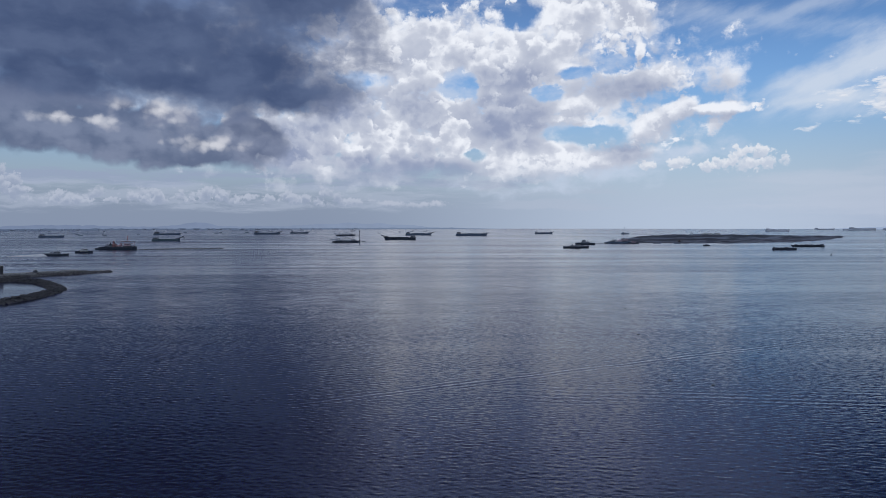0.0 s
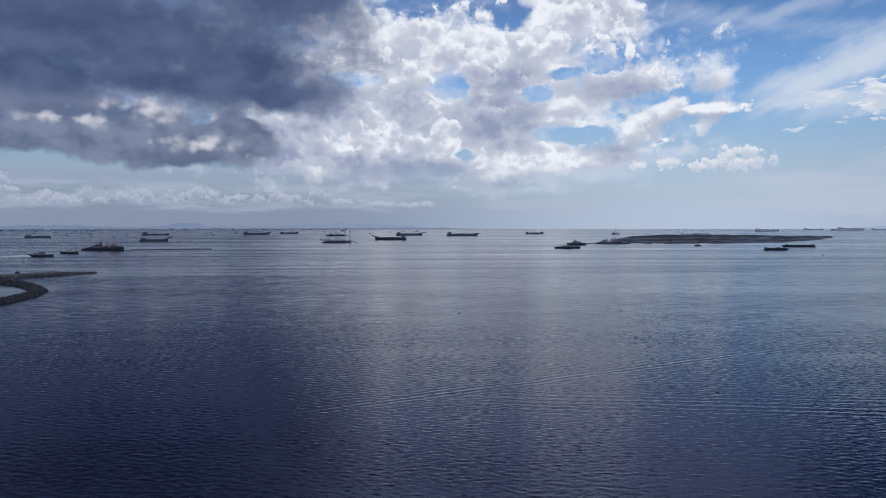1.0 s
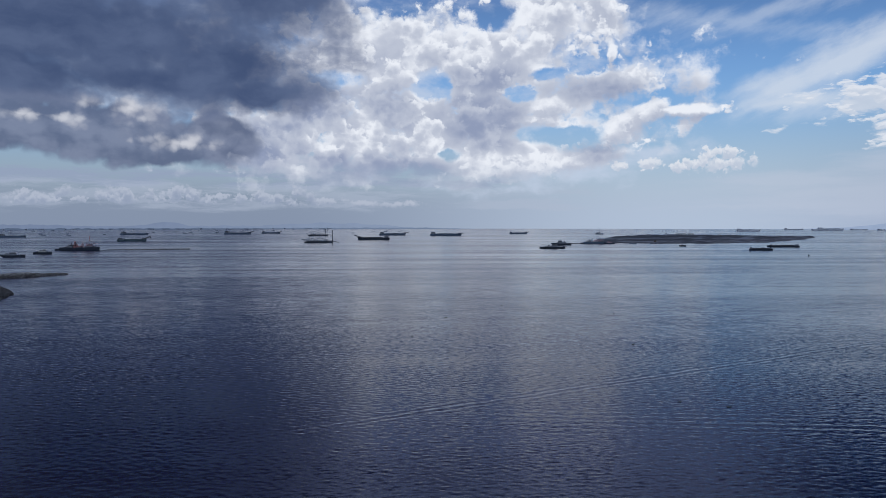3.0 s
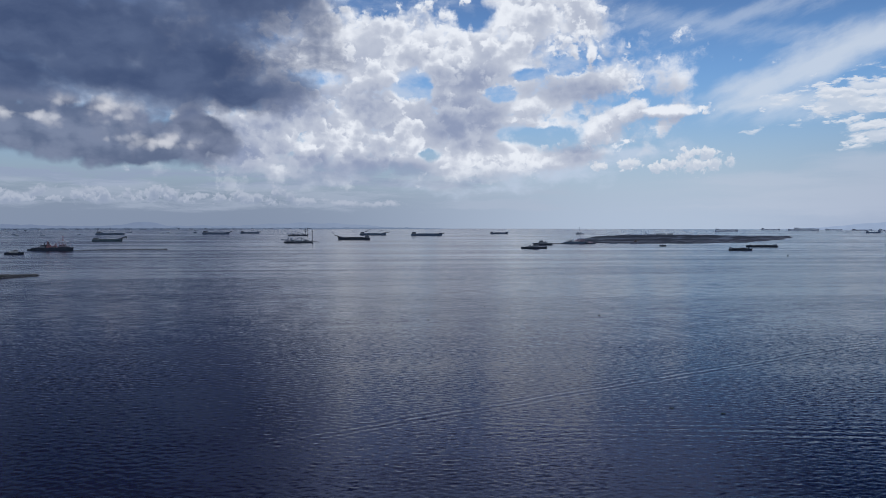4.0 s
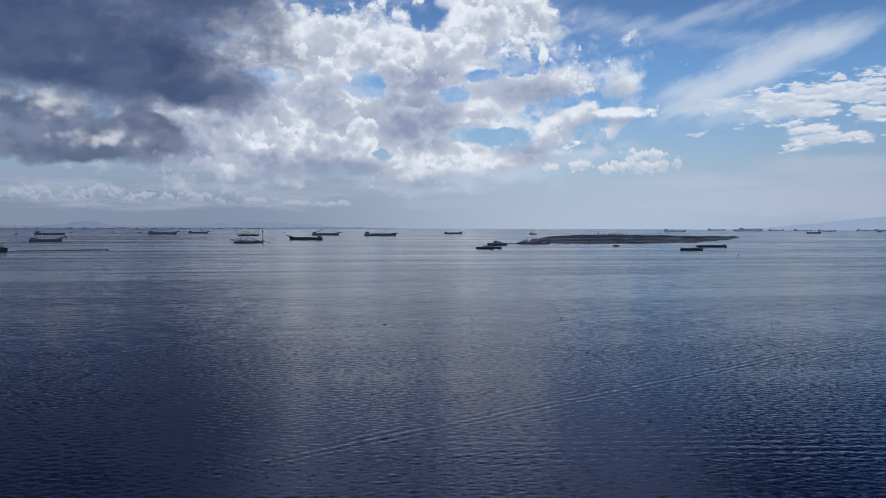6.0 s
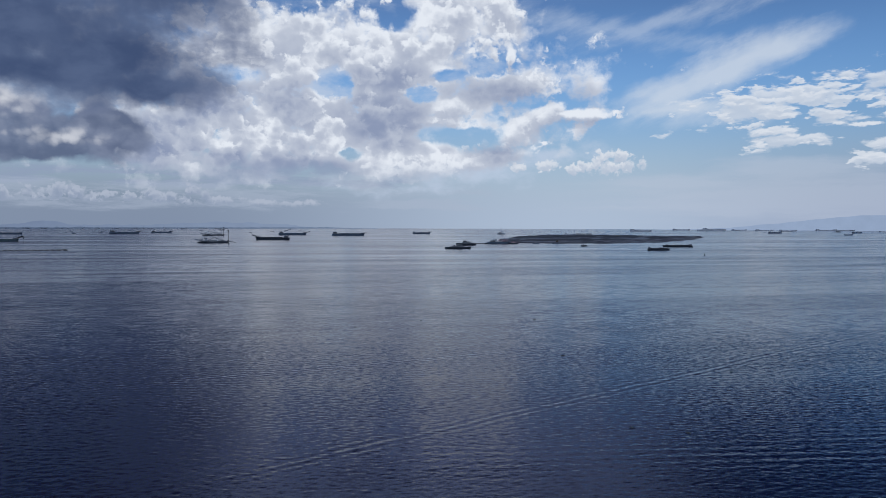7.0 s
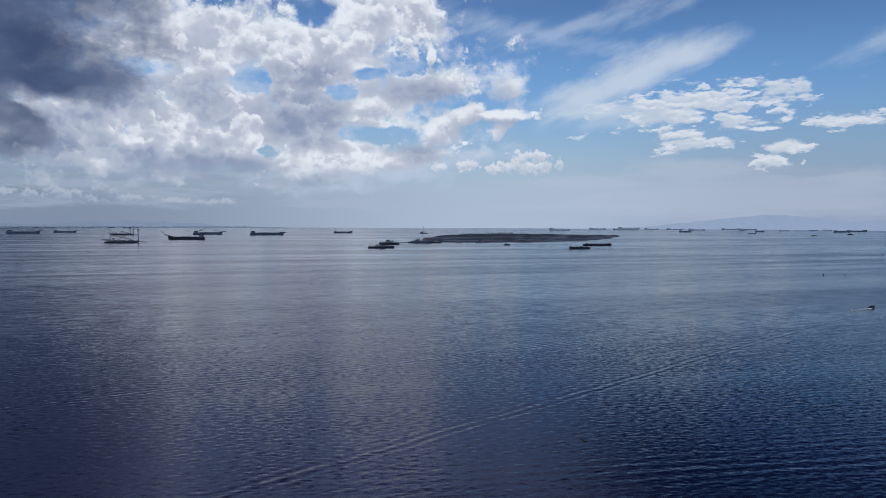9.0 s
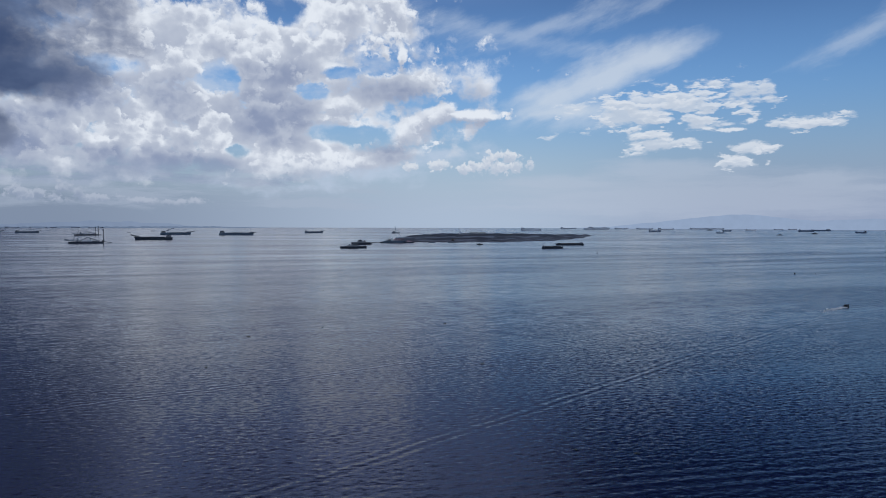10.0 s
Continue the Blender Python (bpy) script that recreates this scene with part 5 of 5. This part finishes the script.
def rock_breakwater(label, points, half, tall, size, near, seed, taper, kinds):
    """A mound with its armour rocks: those in the stretch near() one by one, the rest joined."""
    line = smooth_line(points, 3.0)
    root = thing("breakwater", label, "breakwater", "rock breakwaters")
    part("core", mound(line, half * 0.95, tall - 0.5, taper), WET_ROCK, root)
    rng = random.Random(seed)
    spots = []
    for k in range(len(line) - 1):
        (x, y), (x2, y2) = line[k], line[k + 1]
        tx, ty = x2 - x, y2 - y
        span = math.hypot(tx, ty)
        nx, ny = -ty / span, tx / span
        end = min(1, (len(line) - 1 - k) / taper + 0.2)
        for _ in range(int(half * span / (size * size) * 2.2)):
            o = rng.uniform(-0.86, 0.86)
            s = rng.random()
            z = tall * end * min(1, max(-0.1, (0.78 - abs(o)) / 0.46)) + rng.uniform(-0.2, 0.35) * size
            spots.append((x + tx * s + nx * o * half * (0.4 + 0.6 * end), y + ty * s + ny * o * half * (0.4 + 0.6 * end), z, rng.uniform(0.55, 1.15) * size * 0.62, rng.uniform(0, 360), rng.uniform(-25, 25), rng.randrange(len(kinds))))
    singles = [p for p in spots if near(p[0], p[1])][:300]
    chosen = set(singles)
    for x, y, z, r, turn, tip, kind in singles:
        ob = new("rock", kinds[kind])
        ob.parent = root
        ob.matrix_basis = pose(x, y, z, tip, tip * 0.6, turn) @ Matrix.Diagonal((r, r, r, 1))
    verts, faces, base = [], [], 0
    for p in spots:
        if p in chosen:
            continue
        x, y, z, r, turn, tip, kind = p
        m = pose(x, y, z, tip, tip * 0.6, turn) @ Matrix.Diagonal((r, r, r, 1))
        me = kinds[kind]
        verts += [(m @ v.co)[:] for v in me.vertices]
        faces += [tuple(i + base for i in f.vertices) for f in me.polygons]
        base += len(me.vertices)
    me = bpy.data.meshes.new("rocks")
    me.from_pydata(verts, [], faces)
    me.materials.append(kinds[0].materials[0])
    rest = new("rocks", me)
    rest.parent = root
    tagged(rest, "", kind="stuff")
    return root, line


far_arm, far_line = rock_breakwater("long rock breakwater with a concrete crest", [(-440, 470), (-380, 492), (-330, 512), (-302, 530), (-285, 545), (-272, 562), (-258, 580), (-242, 598)], 7.5, 1.9, 1.5, lambda x, y: x > -275, 5, 14, PALE_ROCKS)
near_arm, near_line = rock_breakwater("hooked breakwater of dark piled rocks round a basin", [(-420, 470), (-350, 494), (-310, 500), (-285, 503), (-266, 503), (-248, 492), (-227, 466), (-210, 440), (-203, 418), (-200, 400), (-199, 380), (-202, 358), (-212, 330), (-230, 300)], 5.8, 1.9, 1.4, lambda x, y: y < 425 and x > -207, 6, 3, DARK_ROCKS)


def crest_walk(line, half, z0, z1):
    """The concrete roadway on the crest, with a low wall on its seaward side."""
    bm = bmesh.new()
    rows = []
    for k, (x, y) in enumerate(line):
        p, q = line[max(0, k - 1)], line[min(len(line) - 1, k + 1)]
        tx, ty = q[0] - p[0], q[1] - p[1]
        size = math.hypot(tx, ty)
        nx, ny = -ty / size, tx / size
        rows.append([bm.verts.new((x + nx * o, y + ny * o, z)) for o, z in ((-half, z0), (-half, z1), (half - 0.6, z1), (half - 0.6, z1 + 0.5), (half, z1 + 0.5), (half, z0))])
    for r0, r1 in zip(rows, rows[1:]):
        for j in range(6):
            bm.faces.new((r0[j], r1[j], r1[(j + 1) % 6], r0[(j + 1) % 6]))
    bm.faces.new(rows[-1])
    bm.faces.new(rows[0][::-1])
    return bm


part("crest_road", crest_walk(far_line[:-9], 1.7, 1.0, 2.6), CONCRETE, far_arm, "weathered concrete crest road")


def pier_hut():
    ob = thing("harbour_hut", "dark concrete hut on the breakwater road", "hut")
    part("hut_wall", box(-3.5, 3.5, -3, 3, 0, 6.0, 0.1), WET_ROCK, ob)
    part("hut_roof", box(-4, 4, -3.5, 3.5, 6.0, 6.5, 0.1), CONCRETE, ob)
    part("hut_door", box(0.5, 1.7, -3.06, -3.0, 0, 2.1), STEEL, ob)
    part("hut_window", box(-2.2, -0.8, -3.06, -3.0, 1.2, 2.3), GLASS, ob)
    return ob


put(pier_hut(), -299.2, 535.2, 45, 2.55)
cabinet = thing("light_cabinet", "small dark cabinet beside the crest road", "cabinet")
part("cabinet_body", box(-1.2, 1.2, -0.8, 0.8, 0, 1.9, 0.1), STEEL, cabinet)
part("cabinet_roof", box(-1.4, 1.4, -1.0, 1.0, 1.9, 2.1, 0.04), CONCRETE, cabinet)
put(cabinet, -280, 552, 60, 2.55)
